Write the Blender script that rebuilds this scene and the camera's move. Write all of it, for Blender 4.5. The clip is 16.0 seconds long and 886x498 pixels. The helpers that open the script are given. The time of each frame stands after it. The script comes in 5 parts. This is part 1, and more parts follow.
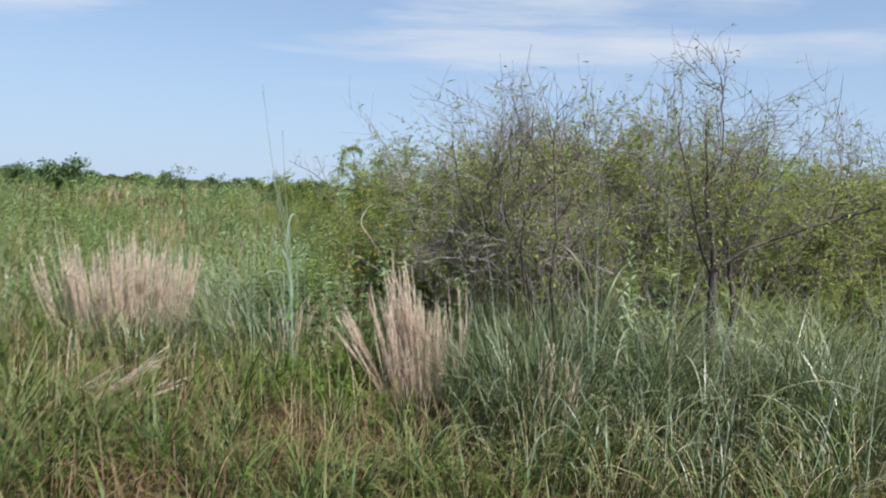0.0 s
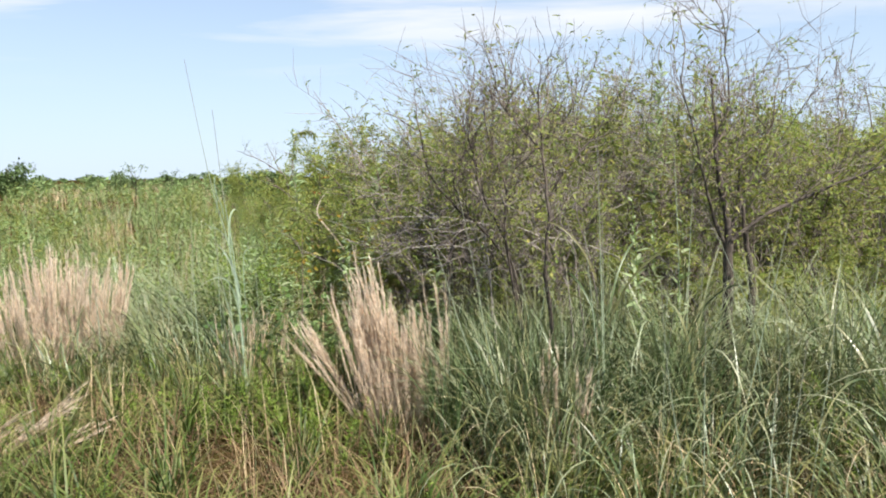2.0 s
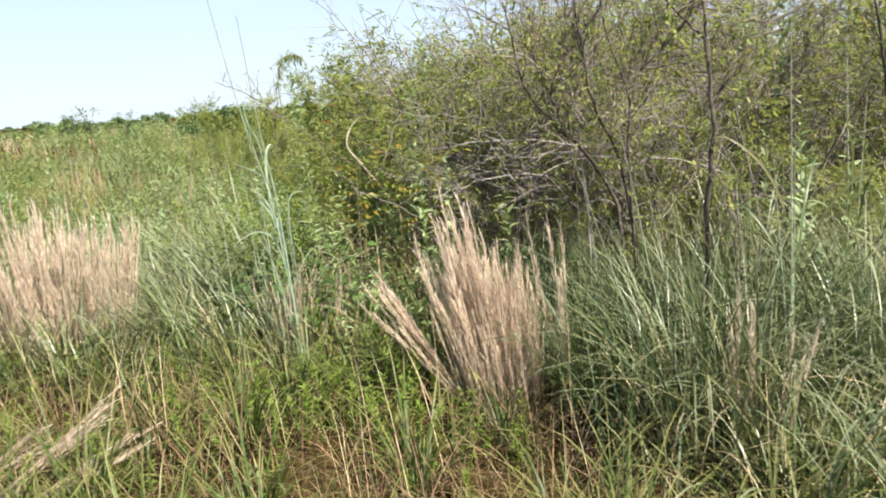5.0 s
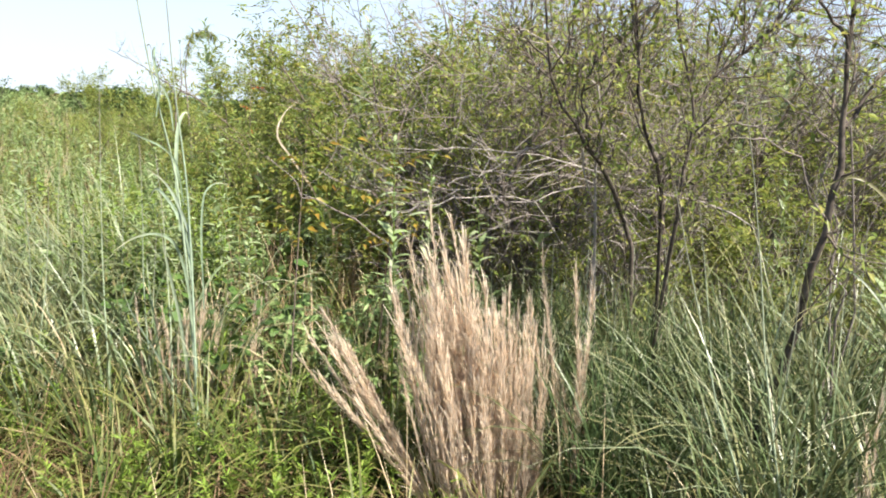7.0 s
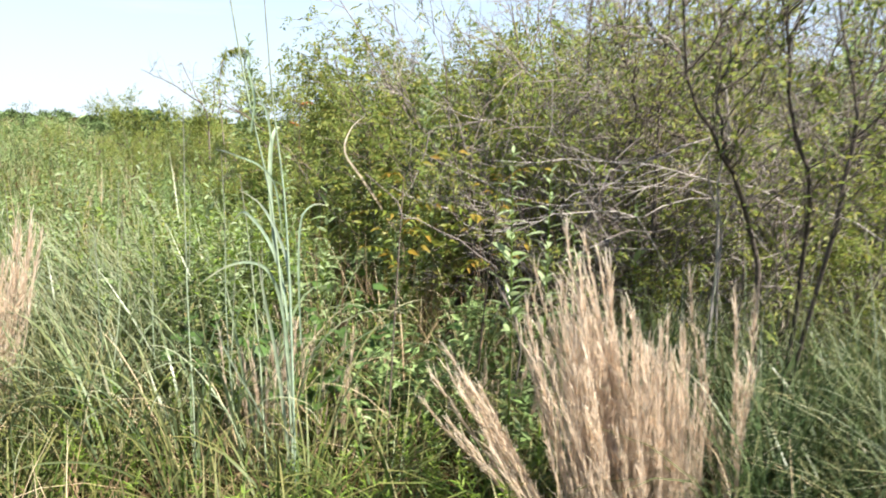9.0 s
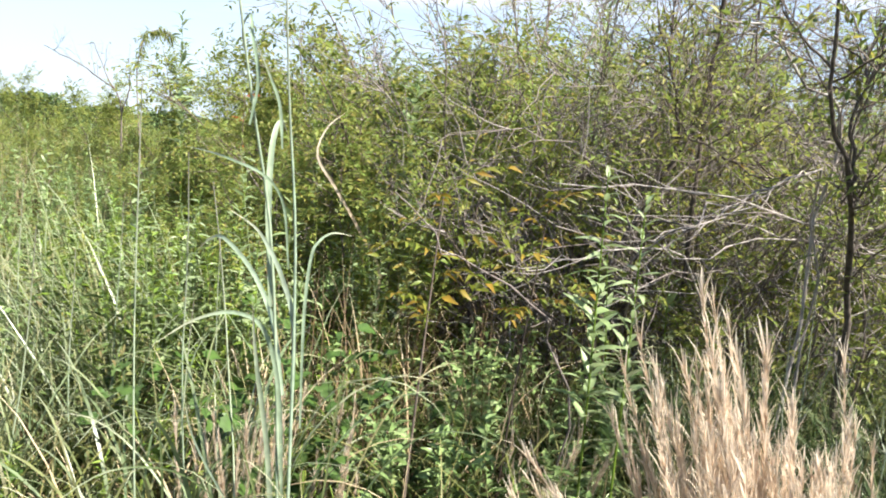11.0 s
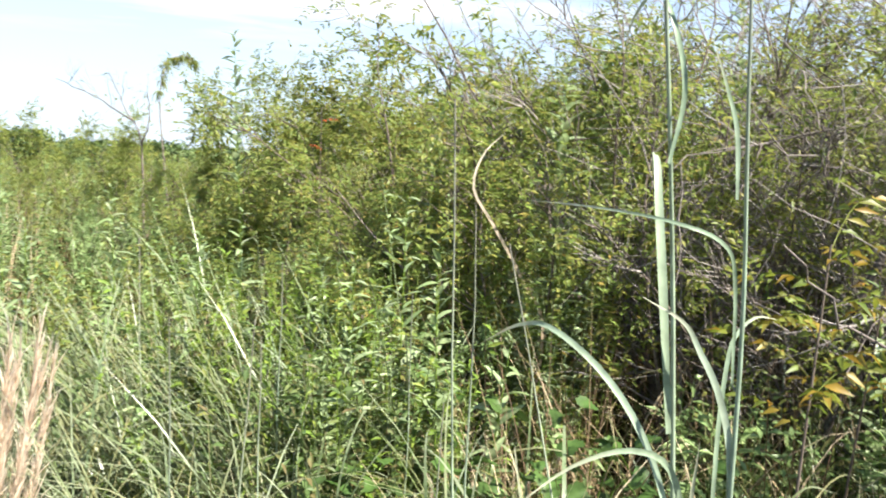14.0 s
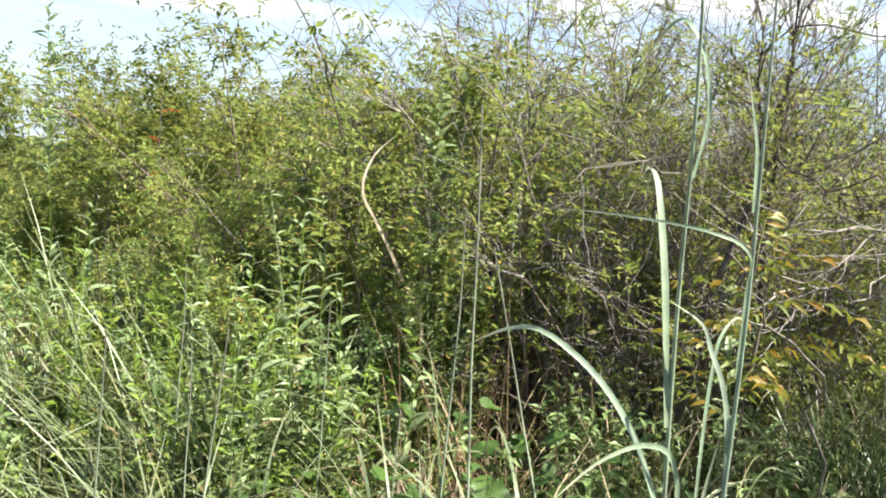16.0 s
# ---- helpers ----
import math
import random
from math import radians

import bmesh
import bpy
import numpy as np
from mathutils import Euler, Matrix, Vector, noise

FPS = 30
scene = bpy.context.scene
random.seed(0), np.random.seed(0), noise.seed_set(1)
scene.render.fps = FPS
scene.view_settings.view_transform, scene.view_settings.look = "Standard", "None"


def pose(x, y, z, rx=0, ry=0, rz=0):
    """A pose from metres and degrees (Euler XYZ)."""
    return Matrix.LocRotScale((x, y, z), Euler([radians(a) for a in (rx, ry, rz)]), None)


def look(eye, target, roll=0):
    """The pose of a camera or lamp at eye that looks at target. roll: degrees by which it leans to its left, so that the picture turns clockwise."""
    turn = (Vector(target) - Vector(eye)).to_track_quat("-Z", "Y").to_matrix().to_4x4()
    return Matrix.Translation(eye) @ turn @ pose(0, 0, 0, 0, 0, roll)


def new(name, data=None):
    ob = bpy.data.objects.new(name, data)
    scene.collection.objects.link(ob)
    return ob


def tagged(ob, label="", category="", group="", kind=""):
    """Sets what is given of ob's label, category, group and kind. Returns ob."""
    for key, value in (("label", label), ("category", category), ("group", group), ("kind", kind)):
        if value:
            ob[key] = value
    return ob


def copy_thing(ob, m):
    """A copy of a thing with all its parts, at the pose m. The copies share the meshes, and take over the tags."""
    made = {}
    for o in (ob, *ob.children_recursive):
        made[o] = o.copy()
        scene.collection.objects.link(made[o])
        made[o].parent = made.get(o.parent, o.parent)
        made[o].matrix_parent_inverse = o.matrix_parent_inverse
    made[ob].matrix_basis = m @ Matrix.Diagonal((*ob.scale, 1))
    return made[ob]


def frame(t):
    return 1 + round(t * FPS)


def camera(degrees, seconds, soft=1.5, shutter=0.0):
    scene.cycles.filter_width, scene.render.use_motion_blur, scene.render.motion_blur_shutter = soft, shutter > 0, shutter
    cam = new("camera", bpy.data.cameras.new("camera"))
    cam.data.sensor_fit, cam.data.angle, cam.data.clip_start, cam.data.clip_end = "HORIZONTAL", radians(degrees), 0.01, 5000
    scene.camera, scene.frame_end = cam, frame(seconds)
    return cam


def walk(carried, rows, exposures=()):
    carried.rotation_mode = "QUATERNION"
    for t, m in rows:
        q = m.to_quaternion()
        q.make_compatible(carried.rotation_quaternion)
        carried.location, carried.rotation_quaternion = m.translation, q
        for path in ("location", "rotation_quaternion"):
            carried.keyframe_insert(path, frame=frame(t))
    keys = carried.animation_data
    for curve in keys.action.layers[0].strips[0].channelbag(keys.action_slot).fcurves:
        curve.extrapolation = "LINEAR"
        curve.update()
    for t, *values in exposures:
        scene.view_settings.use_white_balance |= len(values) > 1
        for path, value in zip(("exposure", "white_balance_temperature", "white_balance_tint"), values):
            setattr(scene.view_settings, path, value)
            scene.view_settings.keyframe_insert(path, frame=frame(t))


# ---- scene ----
cam = camera(63.0, 16.0, soft=1.9, shutter=0.35)
PATH = [
    (0, (0.011, -0.121, 1.422), (0.005, 1.873, 1.267), 2.9),
    (0.5, (-0.004, 0.162, 1.449), (0.063, 2.158, 1.335), 0.3),
    (1, (-0.03, 0.447, 1.427), (-0.004, 2.437, 1.227), -1.1),
    (1.5, (-0.035, 0.556, 1.422), (-0.016, 2.544, 1.201), -0.8),
    (2, (-0.02, 0.595, 1.411), (0.07, 2.582, 1.205), -0.9),
    (2.5, (0.011, 0.65, 1.389), (0.135, 2.628, 1.121), 0.5),
    (3, (0.032, 0.702, 1.376), (0.14, 2.675, 1.07), -0.3),
    (3.5, (0.029, 0.714, 1.359), (0.115, 2.681, 1.006), 0.4),
    (4, (-0.058, 0.831, 1.362), (0.047, 2.804, 1.051), 2.1),
    (4.5, (-0.359, 1.337, 1.328), (-0.274, 3.3, 0.955), -5.0),
    (4.7, (-0.478, 1.387, 1.384), (-0.359, 3.341, 0.975), -5.2),
    (6.8, (-0.816, 2.431, 1.257), (-0.342, 4.342, 0.907), 4.0),
    (7, (-0.814, 2.434, 1.254), (-0.34, 4.345, 0.899), 3.8),
    (7.5, (-0.794, 2.446, 1.261), (-0.355, 4.365, 0.911), 3.7),
    (8, (-0.852, 2.506, 1.247), (-0.378, 4.419, 0.909), 3.9),
    (8.5, (-1.003, 2.62, 1.262), (-0.496, 4.539, 1.02), 1.9),
    (9, (-1.078, 2.762, 1.222), (-0.645, 4.688, 0.903), 2.4),
    (9.2, (-1.077, 2.895, 1.202), (-0.656, 4.822, 0.871), 2.0),
    (11.3, (-1.301, 3.47, 1.196), (-0.606, 5.324, 0.917), 6.3),
    (11.5, (-1.309, 3.484, 1.194), (-0.619, 5.339, 0.905), 6.6),
    (12, (-1.438, 3.6, 1.205), (-0.779, 5.474, 0.967), 7.7),
    (12.5, (-1.588, 3.646, 1.205), (-0.944, 5.52, 0.93), 7.2),
    (13, (-1.669, 3.795, 1.2), (-1.149, 5.719, 1.028), 4.6),
    (13.5, (-1.734, 4.081, 1.196), (-1.138, 5.979, 0.991), 5.4),
    (14, (-1.767, 4.193, 1.189), (-1.055, 6.047, 0.949), 2.8),
    (14.5, (-1.79, 4.277, 1.177), (-0.852, 6.028, 0.947), 3.2),
    (15, (-1.898, 4.346, 1.185), (-0.81, 6.009, 0.96), 2.4),
    (15.5, (-2.003, 4.357, 1.185), (-0.832, 5.964, 0.967), 3.3),
    (16, (-2.048, 4.362, 1.165), (-0.84, 5.944, 0.976), 5.4),
]
walk(cam, [(t, look(eye, target, roll)) for t, eye, target, roll in PATH], [
    (0, 0.86, 5950, 10), (0.8, 1.09, 6300, 10), (1.5, 1.25, 6500, 10), (4, 1.4, 6800, 11), (7, 1.66, 6800, 11), (9, 1.66, 6700, 10), (12, 1.75, 6650, 10), (14, 1.79, 6650, 9), (16, 1.75, 6800, 7)])

# ---- world and sun ----
SUN_HEADING, SUN_HEIGHT = 143.0, 50.0
world = bpy.data.worlds.new("sky")
scene.world = world
world.use_nodes = True
wt = world.node_tree
wt.nodes.clear()
w_out = wt.nodes.new("ShaderNodeOutputWorld")
w_bg = wt.nodes.new("ShaderNodeBackground")
w_sky = wt.nodes.new("ShaderNodeTexSky")
w_sky.sky_type = 'NISHITA'
w_sky.sun_disc = False
w_sky.sun_elevation = radians(SUN_HEIGHT)
w_sky.sun_rotation = radians(SUN_HEADING)
w_sky.air_density, w_sky.dust_density, w_sky.ozone_density = 1.0, 0.1, 2.0
w_bg.inputs["Strength"].default_value = 0.056
w_co = wt.nodes.new("ShaderNodeTexCoord")
w_sep = wt.nodes.new("ShaderNodeSeparateXYZ")
wt.links.new(w_co.outputs["Generated"], w_sep.inputs[0])
w_up = wt.nodes.new("ShaderNodeMath")
w_up.operation = 'MAXIMUM'
w_up.inputs[1].default_value = 0.03
wt.links.new(w_sep.outputs["Z"], w_up.inputs[0])
w_flat = wt.nodes.new("ShaderNodeCombineXYZ")
for axis in ("X", "Y"):
    d = wt.nodes.new("ShaderNodeMath")
    d.operation = 'DIVIDE'
    wt.links.new(w_sep.outputs[axis], d.inputs[0])
    wt.links.new(w_up.outputs[0], d.inputs[1])
    wt.links.new(d.outputs[0], w_flat.inputs[axis])
w_noise = wt.nodes.new("ShaderNodeTexNoise")
w_noise.inputs["Scale"].default_value = 0.55
w_noise.inputs["Detail"].default_value = 7.0
w_noise.inputs["Roughness"].default_value = 0.55
w_noise.inputs["Distortion"].default_value = 0.4
w_map = wt.nodes.new("ShaderNodeMapping")
w_map.inputs["Scale"].default_value = (0.55, 1.0, 1.0)
w_map.inputs["Location"].default_value = (2.3, 0.7, 0.0)
wt.links.new(w_flat.outputs[0], w_map.inputs["Vector"])
wt.links.new(w_map.outputs[0], w_noise.inputs["Vector"])
w_ramp = wt.nodes.new("ShaderNodeValToRGB")
w_ramp.color_ramp.elements[0].position = 0.5
w_ramp.color_ramp.elements[1].position = 0.66
wt.links.new(w_noise.outputs[0], w_ramp.inputs[0])
w_mix = wt.nodes.new("ShaderNodeMix")
w_mix.data_type = 'RGBA'
w_mix.inputs["B"].default_value = (7.5, 7.6, 7.8, 1)
w_low = wt.nodes.new("ShaderNodeMapRange")
w_low.interpolation_type = 'SMOOTHSTEP'
w_low.inputs["From Min"].default_value, w_low.inputs["From Max"].default_value = 0.1, 0.24
wt.links.new(w_sep.outputs["Z"], w_low.inputs["Value"])
w_fade = wt.nodes.new("ShaderNodeMath")
w_fade.operation = 'MULTIPLY'
wt.links.new(w_ramp.outputs[0], w_fade.inputs[0])
wt.links.new(w_low.outputs[0], w_fade.inputs[1])
wt.links.new(w_fade.outputs[0], w_mix.inputs["Factor"])
w_tint = wt.nodes.new("ShaderNodeMix")
w_tint.data_type, w_tint.blend_type = 'RGBA', 'MULTIPLY'
w_tint.inputs["Factor"].default_value = 1.0
w_tint.inputs["B"].default_value = (0.83, 0.98, 1.13, 1)
wt.links.new(w_sky.outputs[0], w_tint.inputs["A"])
w_haze_up = wt.nodes.new("ShaderNodeMapRange")
w_haze_up.inputs["From Min"].default_value, w_haze_up.inputs["From Max"].default_value = 0.0, 0.55
w_haze_up.inputs["To Min"].default_value, w_haze_up.inputs["To Max"].default_value = 0.92, 0.0
wt.links.new(w_sep.outputs["Z"], w_haze_up.inputs["Value"])
w_haze = wt.nodes.new("ShaderNodeMix")
w_haze.data_type = 'RGBA'
w_haze.inputs["B"].default_value = (5.35, 6.42, 7.75, 1)
wt.links.new(w_haze_up.outputs[0], w_haze.inputs["Factor"])
wt.links.new(w_tint.outputs["Result"], w_haze.inputs["A"])
wt.links.new(w_haze.outputs["Result"], w_mix.inputs["A"])
wt.links.new(w_mix.outputs["Result"], w_bg.inputs["Color"])
wt.links.new(w_bg.outputs[0], w_out.inputs[0])

sun = new("sun", bpy.data.lights.new("sun", 'SUN'))
sun.data.energy = 5.0
sun.data.angle = radians(0.55)
sun.data.color = (1.0, 0.95, 0.87)
az, el = radians(SUN_HEADING), radians(SUN_HEIGHT)
sun_way = Vector((math.sin(az) * math.cos(el), math.cos(az) * math.cos(el), math.sin(el)))
sun.matrix_world = look(sun_way * 50, (0, 0, 0))


# ---- materials ----
def plant_material(name, colours, tip=None, tip_from=0.55, rough=0.5, see_through=0.35, gloss=0.35, mottle=0.25, mottle_scale=30.0):
    """Leaf, blade and stalk matter: hues vary from piece to piece, along the blade and in small mottles."""
    mat = bpy.data.materials.new(name)
    mat.use_nodes = True
    nt = mat.node_tree
    nt.nodes.clear()
    link = nt.links.new
    geo = nt.nodes.new("ShaderNodeNewGeometry")
    info = nt.nodes.new("ShaderNodeObjectInfo")
    add = nt.nodes.new("ShaderNodeMath")
    add.operation = 'ADD'
    link(geo.outputs["Random Per Island"], add.inputs[0])
    link(info.outputs["Random"], add.inputs[1])
    frac = nt.nodes.new("ShaderNodeMath")
    frac.operation = 'FRACT'
    link(add.outputs[0], frac.inputs[0])
    ramp = nt.nodes.new("ShaderNodeValToRGB")
    ramp.color_ramp.interpolation = 'LINEAR'
    el0 = ramp.color_ramp.elements
    while len(el0) < len(colours):
        el0.new(0.5)
    for i, c in enumerate(colours):
        el0[i].position = i / max(1, len(colours) - 1)
        el0[i].color = (*c, 1)
    link(frac.outputs[0], ramp.inputs[0])
    colour = ramp.outputs[0]
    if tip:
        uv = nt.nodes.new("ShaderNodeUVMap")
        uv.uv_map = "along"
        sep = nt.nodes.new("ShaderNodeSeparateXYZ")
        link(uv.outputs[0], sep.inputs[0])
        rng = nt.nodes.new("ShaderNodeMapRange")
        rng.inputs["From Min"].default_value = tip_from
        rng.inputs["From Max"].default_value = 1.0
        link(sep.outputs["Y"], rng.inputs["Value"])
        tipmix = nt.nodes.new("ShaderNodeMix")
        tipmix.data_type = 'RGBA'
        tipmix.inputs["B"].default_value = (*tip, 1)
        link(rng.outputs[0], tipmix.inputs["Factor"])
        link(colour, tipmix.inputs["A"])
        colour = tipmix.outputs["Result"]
    co = nt.nodes.new("ShaderNodeTexCoord")
    noi = nt.nodes.new("ShaderNodeTexNoise")
    noi.inputs["Scale"].default_value = mottle_scale
    noi.inputs["Detail"].default_value = 3.0
    link(co.outputs["Object"], noi.inputs["Vector"])
    mr = nt.nodes.new("ShaderNodeMapRange")
    mr.inputs["From Min"].default_value, mr.inputs["From Max"].default_value = 0.3, 0.7
    mr.inputs["To Min"].default_value, mr.inputs["To Max"].default_value = 1 - mottle, 1 + mottle
    link(noi.outputs[0], mr.inputs["Value"])
    mul = nt.nodes.new("ShaderNodeVectorMath")
    mul.operation = 'SCALE'
    link(colour, mul.inputs[0])
    link(mr.outputs[0], mul.inputs["Scale"])
    bsdf = nt.nodes.new("ShaderNodeBsdfPrincipled")
    bsdf.inputs["Roughness"].default_value = rough
    bsdf.inputs["Specular IOR Level"].default_value = gloss
    link(mul.outputs[0], bsdf.inputs["Base Color"])
    out = nt.nodes.new("ShaderNodeOutputMaterial")
    if see_through:
        tr = nt.nodes.new("ShaderNodeBsdfTranslucent")
        link(mul.outputs[0], tr.inputs["Color"])
        mix = nt.nodes.new("ShaderNodeMixShader")
        mix.inputs[0].default_value = see_through
        link(bsdf.outputs[0], mix.inputs[1])
        link(tr.outputs[0], mix.inputs[2])
        link(mix.outputs[0], out.inputs[0])
    else:
        link(bsdf.outputs[0], out.inputs[0])
    return mat


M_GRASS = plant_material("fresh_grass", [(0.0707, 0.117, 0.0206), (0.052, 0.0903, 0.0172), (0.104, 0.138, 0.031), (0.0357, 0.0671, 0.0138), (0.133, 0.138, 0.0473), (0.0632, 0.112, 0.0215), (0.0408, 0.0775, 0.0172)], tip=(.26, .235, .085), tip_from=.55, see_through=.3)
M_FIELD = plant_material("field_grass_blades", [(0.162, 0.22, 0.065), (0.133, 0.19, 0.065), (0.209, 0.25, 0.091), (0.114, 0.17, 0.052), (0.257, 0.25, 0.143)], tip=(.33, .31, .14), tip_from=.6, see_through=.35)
M_THATCH = plant_material("dead_grass", [(0.156, 0.0975, 0.0507), (0.101, 0.0585, 0.0296), (0.242, 0.172, 0.0975), (0.078, 0.0468, 0.025), (0.195, 0.125, 0.0624)], rough=.7, see_through=.12)
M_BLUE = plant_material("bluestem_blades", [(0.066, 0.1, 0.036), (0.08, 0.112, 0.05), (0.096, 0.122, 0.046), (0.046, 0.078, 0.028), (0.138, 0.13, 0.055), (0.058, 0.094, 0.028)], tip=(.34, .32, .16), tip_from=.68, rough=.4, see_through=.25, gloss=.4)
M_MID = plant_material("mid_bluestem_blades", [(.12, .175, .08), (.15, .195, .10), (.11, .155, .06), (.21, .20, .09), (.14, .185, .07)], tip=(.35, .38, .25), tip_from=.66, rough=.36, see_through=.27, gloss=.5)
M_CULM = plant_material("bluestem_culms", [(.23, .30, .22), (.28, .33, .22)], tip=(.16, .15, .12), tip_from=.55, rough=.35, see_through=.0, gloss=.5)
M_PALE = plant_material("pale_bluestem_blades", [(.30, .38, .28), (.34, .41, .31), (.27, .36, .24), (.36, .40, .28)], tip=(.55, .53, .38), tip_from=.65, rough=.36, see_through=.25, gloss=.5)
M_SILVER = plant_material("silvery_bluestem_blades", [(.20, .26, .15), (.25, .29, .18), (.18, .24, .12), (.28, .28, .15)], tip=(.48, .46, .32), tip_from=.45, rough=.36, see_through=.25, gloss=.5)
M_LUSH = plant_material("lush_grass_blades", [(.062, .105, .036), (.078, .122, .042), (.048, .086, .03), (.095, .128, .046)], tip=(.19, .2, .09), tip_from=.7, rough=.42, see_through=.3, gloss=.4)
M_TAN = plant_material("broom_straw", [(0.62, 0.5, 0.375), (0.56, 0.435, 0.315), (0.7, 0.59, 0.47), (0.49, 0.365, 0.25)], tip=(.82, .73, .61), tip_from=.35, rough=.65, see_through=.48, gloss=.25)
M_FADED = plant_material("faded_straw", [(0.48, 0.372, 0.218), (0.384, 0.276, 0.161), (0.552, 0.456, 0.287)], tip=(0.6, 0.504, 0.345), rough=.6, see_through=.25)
M_BARK = plant_material("grey_bark", [(.17, .14, .115), (.13, .10, .085), (.22, .18, .15)], rough=.8, see_through=0, gloss=.2, mottle=.4, mottle_scale=60)
M_DARKBARK = plant_material("dark_bark", [(.06, .05, .042), (.09, .075, .063), (.045, .036, .03)], rough=.85, see_through=0, gloss=.2, mottle=.5, mottle_scale=45)
M_TWIG = plant_material("thin_twigs", [(.145, .115, .095), (.10, .08, .065), (.20, .17, .145), (.085, .065, .05)], rough=.75, see_through=0, gloss=.2)
M_DEAD = plant_material("bare_dead_twigs", [(.21, .18, .165), (.135, .112, .102), (.32, .29, .27), (.095, .076, .066)], rough=.8, see_through=0, gloss=.2)
M_OLIVE = plant_material("olive_leaves", [(0.222, 0.278, 0.0619), (0.179, 0.244, 0.0563), (0.275, 0.302, 0.0675), (0.147, 0.209, 0.045), (0.317, 0.29, 0.0675), (0.19, 0.267, 0.0731), (0.349, 0.336, 0.101)], rough=.45, see_through=.5, gloss=.4)
M_DEEP = plant_material("deep_thicket_leaves", [(0.196, 0.236, 0.0543), (0.159, 0.21, 0.0475), (0.253, 0.264, 0.0611), (0.132, 0.185, 0.0417), (0.278, 0.25, 0.0611), (0.177, 0.236, 0.0611), (0.328, 0.3, 0.0873)], rough=.5, see_through=.48, gloss=.3)
M_LIGHT = plant_material("light_green_leaves", [(0.264, 0.36, 0.0873), (0.218, 0.31, 0.0776), (0.328, 0.39, 0.097), (0.191, 0.28, 0.0679), (0.373, 0.36, 0.097), (0.246, 0.36, 0.107), (0.364, 0.27, 0.0776), (0.228, 0.33, 0.0776)], rough=.45, see_through=.55, gloss=.4)
M_GREENLEAF = plant_material("green_shoot_leaves", [(0.198, 0.297, 0.105), (0.242, 0.341, 0.127), (0.165, 0.253, 0.088), (0.286, 0.363, 0.154)], rough=.42, see_through=.36, gloss=.45)
M_SHOOT = plant_material("pale_shoot_leaves", [(0.251, 0.335, 0.158), (0.298, 0.372, 0.195), (0.214, 0.298, 0.121), (0.335, 0.391, 0.233)], rough=.4, see_through=.35, gloss=.5)
M_FERN = plant_material("goldenrod_leaves", [(0.153, 0.246, 0.0331), (0.191, 0.284, 0.0442), (0.128, 0.209, 0.0331), (0.242, 0.296, 0.0553)], rough=.5, see_through=.4)
M_HERB = plant_material("dark_herb_leaves", [(0.09, 0.144, 0.045), (0.117, 0.171, 0.054), (0.072, 0.117, 0.036), (0.144, 0.18, 0.063), (0.18, 0.144, 0.063)], rough=.5, see_through=.35)
M_SUMAC = plant_material("turning_sumac_leaves", [(0.128, 0.187, 0.0255), (0.178, 0.196, 0.0255), (0.119, 0.17, 0.0255), (0.281, 0.187, 0.0255), (0.145, 0.187, 0.0298), (0.306, 0.17, 0.0255), (0.221, 0.196, 0.034)], rough=.45, see_through=.4, gloss=.35)
M_RED = plant_material("red_leaves", [(.45, .07, .03), (.38, .10, .03)], rough=.45, see_through=.35)
M_BROAD = plant_material("broad_bramble_leaves", [(.055, .11, .025), (.075, .14, .03), (.05, .09, .025)], rough=.5, see_through=.25, gloss=.35)
M_FAR = plant_material("far_tree_leaves", [(.07, .12, .04), (.09, .14, .045), (.06, .10, .035), (.11, .15, .05)], rough=.6, see_through=.2)

M_SOIL = bpy.data.materials.new("soil_and_litter")
M_SOIL.use_nodes = True
nt = M_SOIL.node_tree
bs = nt.nodes["Principled BSDF"]
bs.inputs["Roughness"].default_value = 0.95
bs.inputs["Specular IOR Level"].default_value = 0.0
tc = nt.nodes.new("ShaderNodeTexCoord")
n1 = nt.nodes.new("ShaderNodeTexNoise")
n1.inputs["Scale"].default_value = 0.35
n1.inputs["Detail"].default_value = 10
n2 = nt.nodes.new("ShaderNodeTexNoise")
n2.inputs["Scale"].default_value = 22
n2.inputs["Detail"].default_value = 6
nt.links.new(tc.outputs["Object"], n1.inputs["Vector"])
nt.links.new(tc.outputs["Object"], n2.inputs["Vector"])
r1 = nt.nodes.new("ShaderNodeValToRGB")
r1.color_ramp.elements[0].color = (.036, .034, .014, 1)
r1.color_ramp.elements[1].color = (.075, .056, .028, 1)
r1.color_ramp.elements[0].position, r1.color_ramp.elements[1].position = .35, .65
r2 = nt.nodes.new("ShaderNodeValToRGB")
r2.color_ramp.elements[0].color = (.35, .28, .22, 1)
r2.color_ramp.elements[1].color = (1.2, 1.1, .9, 1)
nt.links.new(n1.outputs[0], r1.inputs[0])
nt.links.new(n2.outputs[0], r2.inputs[0])
mm = nt.nodes.new("ShaderNodeMix")
mm.data_type, mm.blend_type = 'RGBA', 'MULTIPLY'
mm.inputs["Factor"].default_value = 1
nt.links.new(r1.outputs[0], mm.inputs["A"])
nt.links.new(r2.outputs[0], mm.inputs["B"])
nt.links.new(mm.outputs["Result"], bs.inputs["Base Color"])
bp = nt.nodes.new("ShaderNodeBump")
bp.inputs["Strength"].default_value = 0.8
bp.inputs["Distance"].default_value = 0.03
nt.links.new(n2.outputs[0], bp.inputs["Height"])
nt.links.new(bp.outputs[0], bs.inputs["Normal"])


# ---- mesh makers ----
rng = np.random.default_rng(11)


